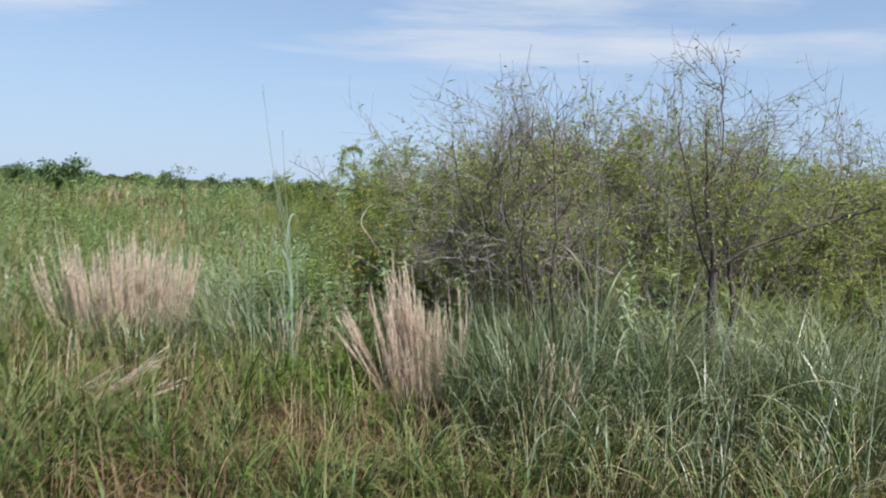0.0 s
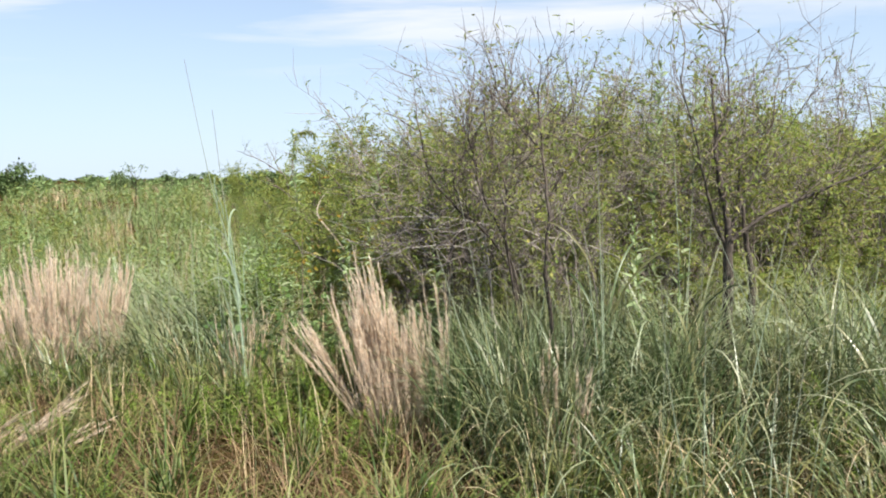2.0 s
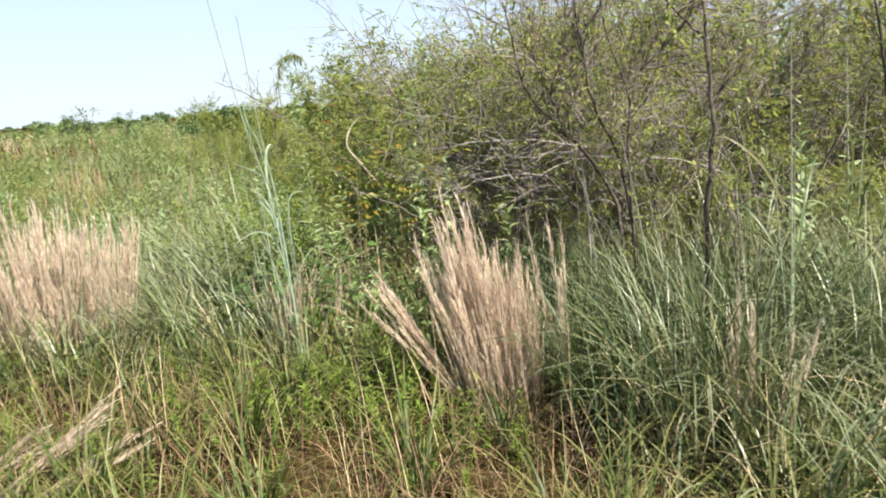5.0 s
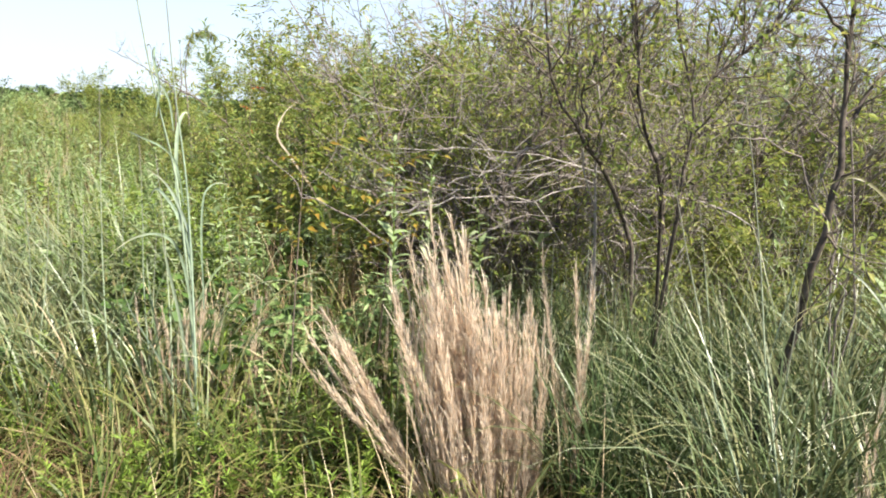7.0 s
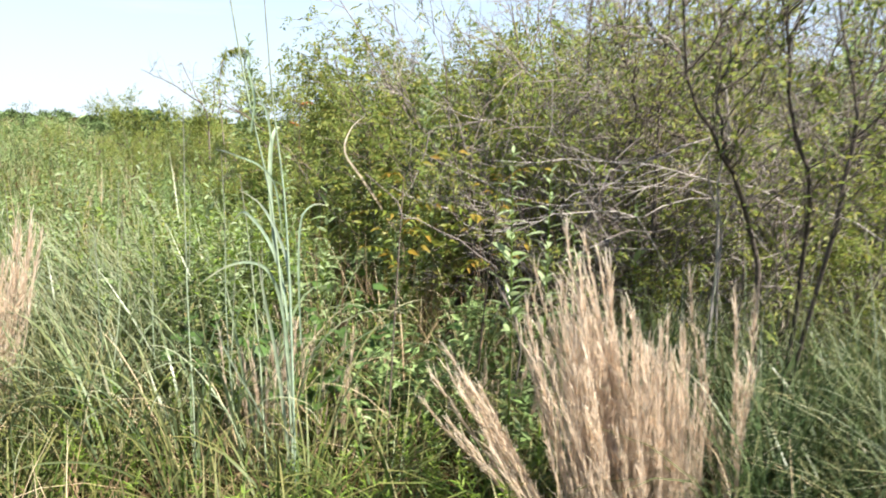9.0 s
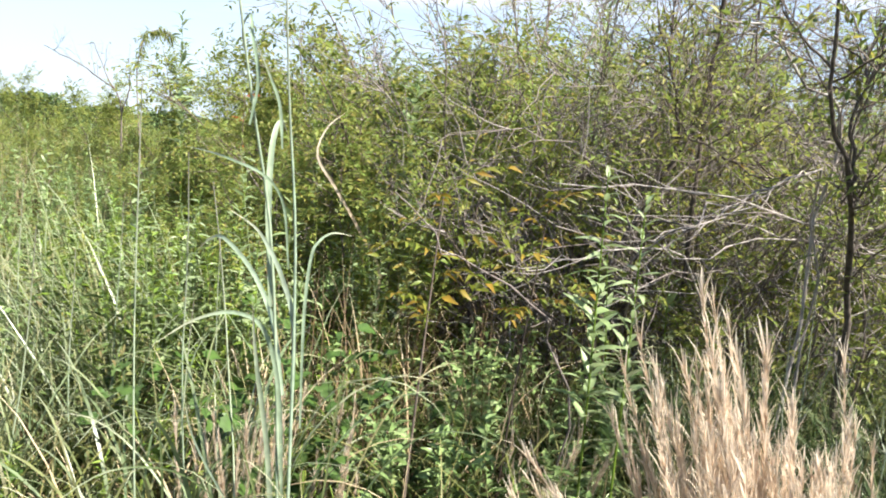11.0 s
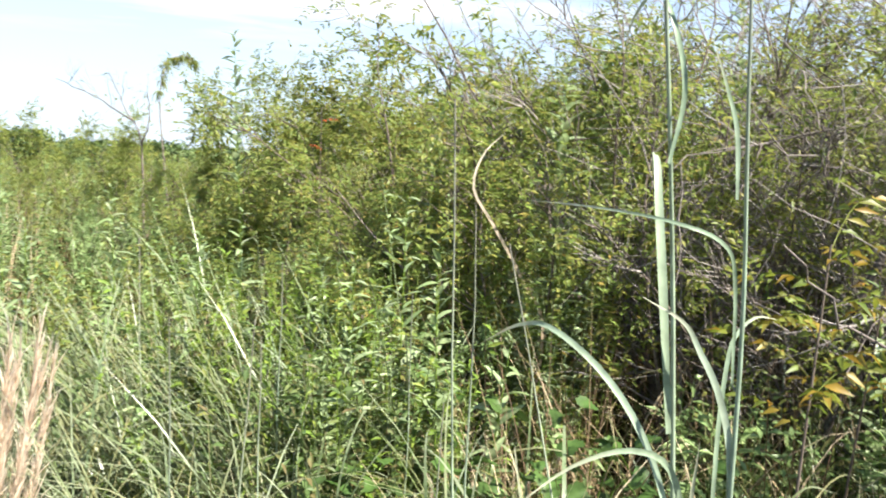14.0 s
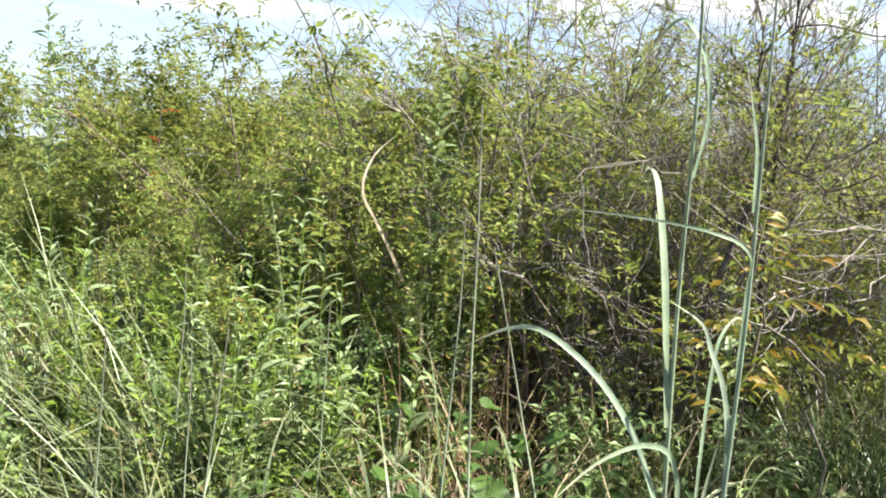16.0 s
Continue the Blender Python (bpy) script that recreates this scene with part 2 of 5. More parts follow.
def make_mesh(name, verts, quads=None, tris=None, uv=None, material=None):
    """One mesh from arrays of corners and faces; uv is per corner."""
    verts = np.asarray(verts, dtype=np.float32).reshape(-1, 3)
    loops, starts, at = [], [], 0
    if quads is not None and len(quads):
        q = np.asarray(quads, dtype=np.int32).reshape(-1, 4)
        loops.append(q.ravel())
        starts.append(np.arange(len(q), dtype=np.int32) * 4)
        at = q.size
    if tris is not None and len(tris):
        q = np.asarray(tris, dtype=np.int32).reshape(-1, 3)
        loops.append(q.ravel())
        starts.append(np.arange(len(q), dtype=np.int32) * 3 + at)
    loops, starts = np.concatenate(loops), np.concatenate(starts)
    me = bpy.data.meshes.new(name)
    me.vertices.add(len(verts))
    me.vertices.foreach_set("co", verts.ravel())
    me.loops.add(len(loops))
    me.loops.foreach_set("vertex_index", loops)
    me.polygons.add(len(starts))
    me.polygons.foreach_set("loop_start", starts)
    if uv is not None:
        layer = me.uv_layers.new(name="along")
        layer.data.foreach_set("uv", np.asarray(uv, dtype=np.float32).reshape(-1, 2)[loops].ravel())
    me.update(calc_edges=True)
    me.validate()
    if material:
        me.materials.append(material)
    return me


class Pieces:
    """Gathers ribbons, tubes and leaves into one mesh."""

    def __init__(self):
        self.v, self.q, self.t, self.u, self.n = [], [], [], [], 0

    def put(self, v, q=None, t=None, u=None):
        v = np.asarray(v).reshape(-1, 3)
        self.v.append(v)
        self.u.append(np.zeros((len(v), 2)) if u is None else np.asarray(u).reshape(-1, 2))
        if q is not None:
            self.q.append(np.asarray(q).reshape(-1, 4) + self.n)
        if t is not None:
            self.t.append(np.asarray(t).reshape(-1, 3) + self.n)
        self.n += len(v)
        return self

    def mesh(self, name, material):
        return make_mesh(name, np.concatenate(self.v), np.concatenate(self.q) if self.q else None,
                         np.concatenate(self.t) if self.t else None, np.concatenate(self.u), material)


def spread(value, n, lo=0.75, hi=1.25):
    return np.broadcast_to(np.asarray(value, float), (n,)) * rng.uniform(lo, hi, n)


def blades(pieces, base, az, lean, length, width, droop, segs=4, power=1.5, turn=0.6):
    """Grass blades: each rises from its base, leans towards az, and bows over by droop radians towards its tip."""
    base = np.asarray(base, float).reshape(-1, 3)
    n = len(base)
    az, lean, length, width, droop = (np.broadcast_to(np.asarray(a, float), (n,)) for a in (az, lean, length, width, droop))
    s = np.linspace(0, 1, segs + 1)
    mid = (s[:-1] + s[1:]) / 2
    th = lean[:, None] + droop[:, None] * mid[None] ** power
    step = (length / segs)[:, None]
    out = np.concatenate([np.zeros((n, 1)), np.cumsum(np.sin(th) * step, 1)], 1)
    up = np.concatenate([np.zeros((n, 1)), np.cumsum(np.cos(th) * step, 1)], 1)
    h = np.stack([np.sin(az), np.cos(az), 0 * az], 1)
    centre = base[:, None] + h[:, None] * out[..., None]
    centre[..., 2] += up
    a2 = az + np.pi / 2 + rng.uniform(-turn, turn, n)
    side = np.stack([np.sin(a2), np.cos(a2), rng.uniform(-.3, .3, n)], 1)
    w = width[:, None] * np.minimum(1, 0.55 + 1.5 * s)[None] * np.maximum(0.06, 1 - s[None] ** 3.6) / 2
    v = np.stack([centre - side[:, None] * w[..., None], centre + side[:, None] * w[..., None]], 2)
    k = (np.arange(n) * (segs + 1) * 2)[:, None] + np.arange(segs)[None] * 2
    q = np.stack([k, k + 1, k + 3, k + 2], -1)
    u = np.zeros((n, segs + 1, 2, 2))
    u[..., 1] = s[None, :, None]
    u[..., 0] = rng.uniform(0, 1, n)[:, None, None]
    return pieces.put(v, q=q, u=u)


def tubes(pieces, paths, radii, sides=3):
    """Round twigs along paths (n, k, 3) with radii (n, k)."""
    paths, radii = np.asarray(paths, float), np.asarray(radii, float)
    n, k, _ = paths.shape
    tan = np.gradient(paths, axis=1)
    tan /= np.linalg.norm(tan, axis=2, keepdims=True) + 1e-9
    ref = np.where(np.abs(tan[..., 2:3]) > 0.8, np.array([1.0, 0, 0]), np.array([0, 0, 1.0]))
    a = np.cross(tan, ref)
    a /= np.linalg.norm(a, axis=2, keepdims=True) + 1e-9
    b = np.cross(tan, a)
    ang = np.arange(sides) * 2 * np.pi / sides
    ring = a[:, :, None] * np.cos(ang)[None, None, :, None] + b[:, :, None] * np.sin(ang)[None, None, :, None]
    v = paths[:, :, None] + ring * radii[:, :, None, None]
    i = (np.arange(n) * k * sides)[:, None, None] + (np.arange(k - 1) * sides)[None, :, None]
    j, j2 = np.arange(sides)[None, None], ((np.arange(sides) + 1) % sides)[None, None]
    q = np.stack([i + j, i + j2, i + sides + j2, i + sides + j], -1)
    u = np.zeros((n, k, sides, 2))
    u[..., 1] = np.linspace(0, 1, k)[None, :, None]
    return pieces.put(v, q=q, u=u)


def leaves(pieces, base, way, length, width, bow=0.25, small=False):
    """Pointed leaves, folded along the midrib and bowed towards the tip; small ones are a single fold."""
    base, way = np.asarray(base, float).reshape(-1, 3), np.asarray(way, float).reshape(-1, 3)
    n = len(base)
    length, width = np.broadcast_to(length, (n,)), np.broadcast_to(width, (n,))
    way = way / (np.linalg.norm(way, axis=1, keepdims=True) + 1e-9)
    side = np.cross(way, np.array([0, 0, 1.0])) + rng.normal(0, .35, (n, 3))
    side -= way * np.sum(side * way, 1, keepdims=True)
    side /= np.linalg.norm(side, axis=1, keepdims=True) + 1e-9
    up = np.cross(side, way)
    L, W = length[:, None], width[:, None] / 2
    m = base + way * L * .42
    if small:
        v = np.stack([base, m - side * W + up * W * .6, m + side * W + up * W * .6, base + way * L - up * L * bow * .5], 1)
        t = ((np.arange(n) * 4)[:, None, None] + np.array([[0, 3, 1], [0, 2, 3]])[None]).reshape(-1, 3)
        u = np.zeros((n, 4, 2))
        u[..., 1] = np.array([0, .4, .4, 1])[None]
        return pieces.put(v, t=t, u=u)
    v = np.stack([base, m - side * W + up * W * .5, m, m + side * W + up * W * .5, base + way * L - up * L * bow], 1)
    k = (np.arange(n) * 5)[:, None]
    f = np.array([[0, 2, 1], [0, 3, 2], [1, 2, 4], [2, 3, 4]])
    t = (k[:, None] + f[None]).reshape(-1, 3)
    u = np.zeros((n, 5, 2))
    u[..., 1] = np.array([0, .4, .4, .4, 1])[None]
    return pieces.put(v, t=t, u=u)


def height(x, y):
    """The ground's gentle unevenness."""
    return 0.03 * np.sin(1.3 * x + .5) * np.cos(1.1 * y) + 0.02 * np.sin(2.9 * x - 1.7 * y)


def on_ground(x, y, dz=0.0):
    x, y = np.asarray(x, float), np.asarray(y, float)
    near = np.clip(1 - (np.hypot(x, y) - 25) / 20, 0, 1)
    return np.stack([x, y, height(x, y) * near + dz], -1)


def part(name, mesh, parent, label="", kind=""):
    ob = new(name, mesh)
    ob.parent = parent
    return tagged(ob, label, kind=kind)


def thing(name, label, category, group="", m=None):
    ob = new(name)
    ob.empty_display_size = 0.1
    if m is not None:
        ob.matrix_basis = m
    return tagged(ob, label, category, group)


def placed(x, y, turn=0.0, scale=1.0, sink=0.0):
    z = float(on_ground(x, y)[2]) - sink
    return pose(x, y, z, 0, 0, turn) @ Matrix.Diagonal((scale, scale, scale, 1))


def scatter(n, x0, x1, y0, y1):
    return rng.uniform(x0, x1, n), rng.uniform(y0, y1, n)


# ---- ground ----
def ground_sheet():
    radii = np.concatenate([np.linspace(0.25, 16, 64), np.geomspace(17, 4000, 40)])
    spokes = 120
    a = np.arange(spokes) * 2 * np.pi / spokes
    x, y = np.outer(radii, np.sin(a)), 5 + np.outer(radii, np.cos(a))
    v = on_ground(x.ravel(), y.ravel())
    i = (np.arange(len(radii) - 1) * spokes)[:, None]
    j, j2 = np.arange(spokes)[None], ((np.arange(spokes) + 1) % spokes)[None]
    q = np.stack([i + j, i + spokes + j, i + spokes + j2, i + j2], -1).reshape(-1, 4)[:, ::-1]
    v = np.vstack([v, on_ground(0, 5)[None]])
    t = np.stack([np.arange(spokes), (np.arange(spokes) + 1) % spokes, np.full(spokes, len(v) - 1)], -1)[:, ::-1]
    return make_mesh("ground", v, q, t, None, M_SOIL)


ground = tagged(new("ground", ground_sheet()), "uneven meadow soil covered with dead grass litter", "ground", kind="structure")


# ---- thicket shrubs ----
def unit(v):
    return v / (np.linalg.norm(v, axis=-1, keepdims=True) + 1e-9)


def grow(start, way, length, k, wander, lift):
    """Wandering paths (n, k, 3) from start along way."""
    n = len(start)
    p, w = [start], unit(way)
    for _ in range(k - 1):
        w = unit(w + rng.normal(0, wander, (n, 3)) + np.array([0, 0, lift]))
        p.append(p[-1] + w * (length / (k - 1))[:, None])
    return np.stack(p, 1)


def along(paths, n, lo, hi):
    """n random places on paths, with the direction and the fraction there."""
    i = rng.integers(0, len(paths), n)
    k = paths.shape[1]
    s = rng.uniform(lo, hi, n) * (k - 1)
    j = np.minimum(s.astype(int), k - 2)
    f = (s - j)[:, None]
    a, b = paths[i, j], paths[i, j + 1]
    return a + (b - a) * f, unit(b - a), s / (k - 1)


def shrub(name, label, tall=2.0, wide=0.8, stems=7, boughs=60, twigs=420, leafs=2600, leaf=(0.045, 0.013), leaf_mat=None, wood=None, twig_mat=None,
          thick=0.014, jitter=0.012, bare_top=0.0, twig_r=(.0011, .002), group="thicket shrubs", leaf_low=0.1, sprays=False):
    ob = thing(name, label, "shrub", group)
    n = stems
    a = rng.uniform(0, 2 * np.pi, n)
    r = rng.uniform(.02, .16, n) * wide / .8
    start = np.stack([np.sin(a) * r, np.cos(a) * r, np.full(n, -.06)], 1)
    lean = rng.uniform(.05, .45, n) * wide / .8
    way = np.stack([np.sin(a) * np.sin(lean), np.cos(a) * np.sin(lean), np.cos(lean)], 1)
    main = grow(start, way, rng.uniform(.75, 1.05, n) * tall, 11, .11, .03)
    rad = (thick * rng.uniform(.6, 1.15, n))[:, None] * np.linspace(1, .16, 11)[None]
    for i in range(n):
        part("stem", tubes(Pieces(), main[i:i + 1], rad[i:i + 1], 6).mesh("stem", wood or M_BARK), ob)
    b0, bw, bs_ = along(main, boughs, .16, .97)
    out = unit(b0 * np.array([1, 1, 0]) + rng.normal(0, .25, (boughs, 3)) * np.array([1, 1, .2]))
    bough = grow(b0, bw * .45 + out * .7 + rng.normal(0, .25, (boughs, 3)), rng.uniform(.22, .6, boughs) * tall * .5 * (1.25 - .6 * bs_), 5, .18, .07)
    br = (thick * .42 * rng.uniform(.6, 1.1, boughs) * (1.2 - .6 * bs_))[:, None] * np.linspace(1, .25, 5)[None]
    t0, tw_, ts_ = along(bough, twigs, .15, 1.0)
    twig = grow(t0, tw_ * .6 + rng.normal(0, .5, (twigs, 3)), rng.uniform(.08, .3, twigs) * tall / 2, 3, .22, .06)
    tr = rng.uniform(*twig_r, twigs)[:, None] * np.linspace(1, .5, 3)[None]
    wood_part = tubes(Pieces(), bough, br, 3)
    tubes(wood_part, twig, tr, 3)
    part("branchwork", wood_part.mesh("branchwork", twig_mat or M_TWIG), ob, kind="stuff")
    if leafs:
        l0, lw, _ = along(twig, leafs, .1, 1.0)
        l0 = l0 + rng.normal(0, jitter, (leafs, 3))
        keep = (l0[:, 2] > leaf_low * tall) & ((l0[:, 2] < .78 * tall) | (rng.uniform(0, 1, leafs) > bare_top))
        l0, lw = l0[keep], lw[keep]
        if sprays:
            axis = unit(lw * .5 + rng.normal(0, .55, l0.shape))
            flat = unit(np.cross(axis, np.array([0, 0, 1.0])) + rng.normal(0, .3, l0.shape))
            reach = spread(leaf[0] * 2.6, len(l0), .6, 1.3)[:, None]
            at, way = [], []
            for f in (.3, .62, .95):
                for side in (-1, 1):
                    at.append(l0 + axis * reach * f + np.array([0, 0, -.25]) * reach * f * f)
                    way.append(axis * .6 + flat * side + rng.normal(0, .18, l0.shape) + np.array([0, 0, -.2]))
            l0, lw = np.concatenate(at), np.concatenate(way)
            m = len(l0)
            part("foliage", leaves(Pieces(), l0, lw, spread(leaf[0], m, .7, 1.2), spread(leaf[1], m, .8, 1.15), small=True).mesh("foliage", leaf_mat or M_OLIVE), ob, kind="stuff")
            return ob
        m = len(l0)
        part("foliage", leaves(Pieces(), l0, lw * .4 + rng.normal(0, .6, (m, 3)) + np.array([0, 0, -.1]), spread(leaf[0], m, .6, 1.3),
                               spread(leaf[1], m, .7, 1.2), small=True).mesh("foliage", leaf_mat or M_OLIVE), ob, kind="stuff")
    return ob


OLIVE = "olive-green twiggy shrub with small narrow leaves in the thicket"
BARE = "half-dead shrub of tangled bare grey twigs"
KINDS = [
    shrub("thicket_shrub", OLIVE, 2.0, .85, 7, 90, 420, 880, leaf=(.036, .014), leaf_mat=M_DEEP, bare_top=.6, sprays=True),
    shrub("thicket_shrub", OLIVE, 1.85, 1.1, 8, 100, 420, 950, leaf=(.036, .014), bare_top=.5, sprays=True),
    shrub("thicket_shrub", "tall open shrub with bare grey tips in the thicket", 2.4, .8, 7, 100, 480, 580, leaf=(.036, .014), leaf_mat=M_DEEP, bare_top=.8, sprays=True),
    shrub("bare_shrub", BARE, 1.9, 1.25, 11, 170, 720, 560, leaf=(.036, .014), leaf_mat=M_OLIVE, sprays=True, bare_top=.7, twig_mat=M_DEAD, thick=.012, twig_r=(.0016, .0032)),
    shrub("low_shrub", "low dense yellow-green shrub at the thicket's edge", 1.3, 1.1, 8, 80, 240, 1150, leaf=(.035, .014), thick=.008, sprays=True),
    shrub("backing_shrub", "dense olive shrub deep in the thicket", 2.0, 1.1, 6, 50, 110, 1500, leaf=(.044, .018), leaf_mat=M_DEEP, thick=.012, jitter=.06, sprays=True),
    shrub("backing_shrub", "dense olive-green shrub deep in the thicket", 1.8, 1.3, 6, 50, 110, 1500, leaf=(.044, .018), leaf_mat=M_OLIVE, thick=.012, jitter=.06, sprays=True),
    shrub("bare_shrub", "tall half-dead shrub with long bare grey shoots", 2.5, .9, 9, 120, 560, 420, leaf=(.036, .013), leaf_mat=M_OLIVE, sprays=True, bare_top=.7, twig_mat=M_DEAD, thick=.012, twig_r=(.0014, .0028)),
    shrub("low_shrub", "low leafy green shrub at the thicket's edge", 1.1, 1.2, 8, 80, 240, 2800, leaf=(.042, .015), leaf_mat=M_GREENLEAF, thick=.007),
    shrub("thicket_shrub", "light green leafy shrub at the meadow end of the thicket", 1.85, 1.1, 8, 90, 260, 1280, leaf=(.036, .014), leaf_mat=M_LIGHT, jitter=.03, sprays=True),
    shrub("low_shrub", "low dense light green shrub at the thicket's edge", 1.3, 1.1, 8, 80, 260, 1120, leaf=(.036, .014), leaf_mat=M_LIGHT, thick=.008, jitter=.03, sprays=True),
]
# the thicket's front edge, by x
EDGE_X = [-4.0, -2.8, -1.7, -1.0, -0.4, 0.4, 1.2, 2.2, 3.2, 5.0, 9.0]
EDGE_Y = [20.0, 14.5, 11.0, 8.2, 6.6, 6.3, 6.3, 6.3, 6.0, 5.9, 6.2]
# kind, x, y, size: the shrubs along the thicket's edge
ROW = [(1, .35, 8.0, 1.18), (6, 1.05, 8.2, 1.2), (9, .0, 7.7, .9), (5, .7, 9.0, 1.12), (1, 1.7, 8.3, 1.25), (9, .55, 7.5, 1.12), (1, 1.5, 7.5, 1.1), (3, .22, 6.45, 1.0), (3, .8, 6.35, 1.0), (7, 1.3, 6.75, 1.0), (1, -.25, 6.95, .74), (7, .5, 7.1, 1.0), (3, .85, 5.5, .84), (7, 1.85, 6.7, 1.02), (3, 1.7, 6.2, .9), (3, .5, 6.1, .85), (3, 1.15, 6.05, .9), (7, 2.05, 6.25, .92), (7, .3, 6.65, .93), (7, 2.45, 6.35, .9), (7, 2.75, 6.5, 1.0), (0, 3.2, 6.2, 1.0), (7, 3.5, 6.5, 1.05),
       (10, -.7, 6.9, .8), (10, -.3, 7.0, .8), (10, -.8, 7.35, .74), (8, -.95, 6.5, .7), (9, -.5, 7.6, .78), (9, -.95, 8.1, .66),
       (9, -.95, 8.9, .7), (10, -1.25, 9.9, .9), (9, -1.5, 10.9, .78), (9, -2.1, 12.6, .8), (6, -2.4, 14.0, .74), (9, -1.4, 12.2, .86), (6, -.9, 10.6, .88),
       (9, -3.1, 13.4, .68), (9, -3.9, 15.6, .68), (6, -3.2, 16.6, .76), (9, -5.0, 18.6, .72), (9, -6.0, 22.0, .74), (6, -4.2, 21.0, .8), (9, -7.4, 26.0, .76),
       (8, 2.95, 5.55, .8), (4, 3.45, 5.45, .85), (4, 3.2, 5.85, .9), (4, 2.65, 5.75, .8), (4, 1.3, 5.5, .95), (4, 2.2, 5.5, .95), (1, 4.2, 6.2, 1.05), (2, 4.9, 6.4, 1.0), (0, 5.6, 6.1, 1.05), (2, 6.6, 6.5, 1.05)]


def low_end(x, y):
    """The thicket sinks towards its meadow end."""
    return .9 if x > 2.2 else .78 if x < .3 and y > 9 else .78 if x < -.2 else .88 if x < .7 else 1


spots = [(r[1], r[2]) for r in ROW]
tries = 0
while len(spots) < 112 and tries < 9000:
    tries += 1
    x = rng.uniform(-1.9, 10.0)
    y = np.interp(x, EDGE_X, EDGE_Y) + rng.uniform(0.75, 7.5)
    if all(math.hypot(x - a, (y - b)) > (0.6 if b < 8.5 else 0.8) for a, b in spots):
        spots.append((x, y))
        front = y - np.interp(x, EDGE_X, EDGE_Y)
        if x < -.9:
            ROW.append(([6, 9, 9][rng.integers(3)], x, y, rng.uniform(.68, .8)))
        elif front < 2.0:
            ROW.append(([0, 1, 3, 2, 7][rng.integers(3 if x < .3 else 5)], x, y, rng.uniform(1.0, 1.15) * low_end(x, y)))
        else:
            ROW.append(([5, 6, 5, 2][rng.integers(4)], x, y, rng.uniform(1.05, 1.22) * low_end(x, y)))
used = set()
for kind, x, y, s in ROW:
    m = placed(x, y, rng.uniform(0, 360), s)
    if kind not in used:
        KINDS[kind].matrix_basis = m
        used.add(kind)
    else:
        copy_thing(KINDS[kind], m)


# ---- meadow grass ----
def meadow(name, label, n, x, y, lengths, widths, lean, droop, material, segs=4, kind_name="grass", dz=0.0):
    p = blades(Pieces(), on_ground(x, y, dz - .01), rng.uniform(0, 2 * np.pi, n), rng.uniform(*lean, n), rng.uniform(*lengths, n), rng.uniform(*widths, n), rng.uniform(*droop, n), segs)
    return tagged(new(name, p.mesh(name, material)), label, kind_name, kind="stuff")


def patchy(n, x0, x1, y0, y1, size=.35, bare=.35):
    """Places that gather in tufts and leave thin spots between."""
    x, y = scatter(n * 3, x0, x1, y0, y1)
    a, b = x / size, y / size
    f = np.sin(a * 1.9 + 1.3 * np.sin(b * 1.1)) * np.sin(b * 2.1 + 1.7 * np.sin(a * .8)) + .5 * np.sin(a * 4.3 - b * 3.1)
    keep = rng.uniform(0, 1, n * 3) < np.clip(.30 + f * 1.0, bare * .08, 1)
    keep &= (np.hypot(x + .1, y - 4.45) > .22) & (np.hypot((x + 2.52) / 1.6, y - 5.7) > .26)
    return x[keep][:n], y[keep][:n]


def tufts(name, label, count, per, x0, x1, y0, y1, lengths, widths, material, radius=.05, lean=(.05, .65), droop=(.4, 2.2), toward=None):
    """Grass in separate tufts whose blades spread from one foot."""
    x, y = patchy(count, x0, x1, y0, y1, .45)
    n = len(x)
    size = rng.uniform(.7, 1.3, n)
    i = np.repeat(np.arange(n), per)
    a = rng.uniform(0, 2 * np.pi, n * per)
    r = np.sqrt(rng.uniform(0, 1, n * per)) * radius
    p = blades(Pieces(), on_ground(x[i] + r * np.sin(a), y[i] + r * np.cos(a), -.01), a + rng.normal(0, .5, n * per) if toward is None else rng.normal(toward, .8, n * per), rng.uniform(*lean, n * per), rng.uniform(*lengths, n * per) * size[i], rng.uniform(*widths, n * per), rng.uniform(*droop, n * per), 5)
    return tagged(new(name, p.mesh(name, material)), label, "grass", kind="stuff")


tufts("meadow_grass", "fresh green and yellowing grass tufts of the meadow", 860, 24, -4.2, 4.2, 2.6, 7.2, (.22, .55), (.0035, .0095), M_GRASS)
tufts("pale_bluestem_tufts", "pale blue-green grass tufts leaning in the leafy meadow", 70, 15, -2.6, -1.0, 5.3, 7.2, (.5, .95), (.004, .0085), M_MID, .06, (.15, .6), (.1, 1.4), -1.4)
tufts("pale_bluestem_tufts", "blue-green grass tufts with pale bent tips in the leafy meadow", 30, 12, -2.4, -.95, 5.4, 6.6, (.5, .9), (.0035, .0075), M_MID, .06, (.1, .5), (.6, 2.2), -1.4)
x, y = patchy(6000, -4.2, 4.2, 2.6, 7.0)
meadow("undergrowth_grass", "short fine grass between the tufts", len(x), x, y, (.08, .28), (.0025, .005), (.0, .7), (.3, 2.0), M_GRASS, 3)
x, y = patchy(2600, -4.2, 4.2, 2.6, 7.0, .5)
meadow("creeping_grass", "thin short grass creeping over the litter", len(x), x, y, (.1, .3), (.003, .006), (.1, 1.0), (.3, 1.8), M_GRASS, 3)
x, y = scatter(12000, -4.2, 4.2, 2.4, 7.6)
meadow("dead_grass_litter", "tangled brown dead grass lying on the soil", len(x), x, y, (.12, .45), (.0025, .005), (.6, 1.45), (.0, 1.0), M_THATCH, 3, dz=.04)
x, y = patchy(1400, -4.2, 3.6, 3.4, 8.5, .6)
meadow("dry_grass_stems", "thin dry tan grass stems standing among the green", len(x), x, y, (.3, .62), (.002, .004), (.0, .45), (.0, .8), M_FADED, 4)
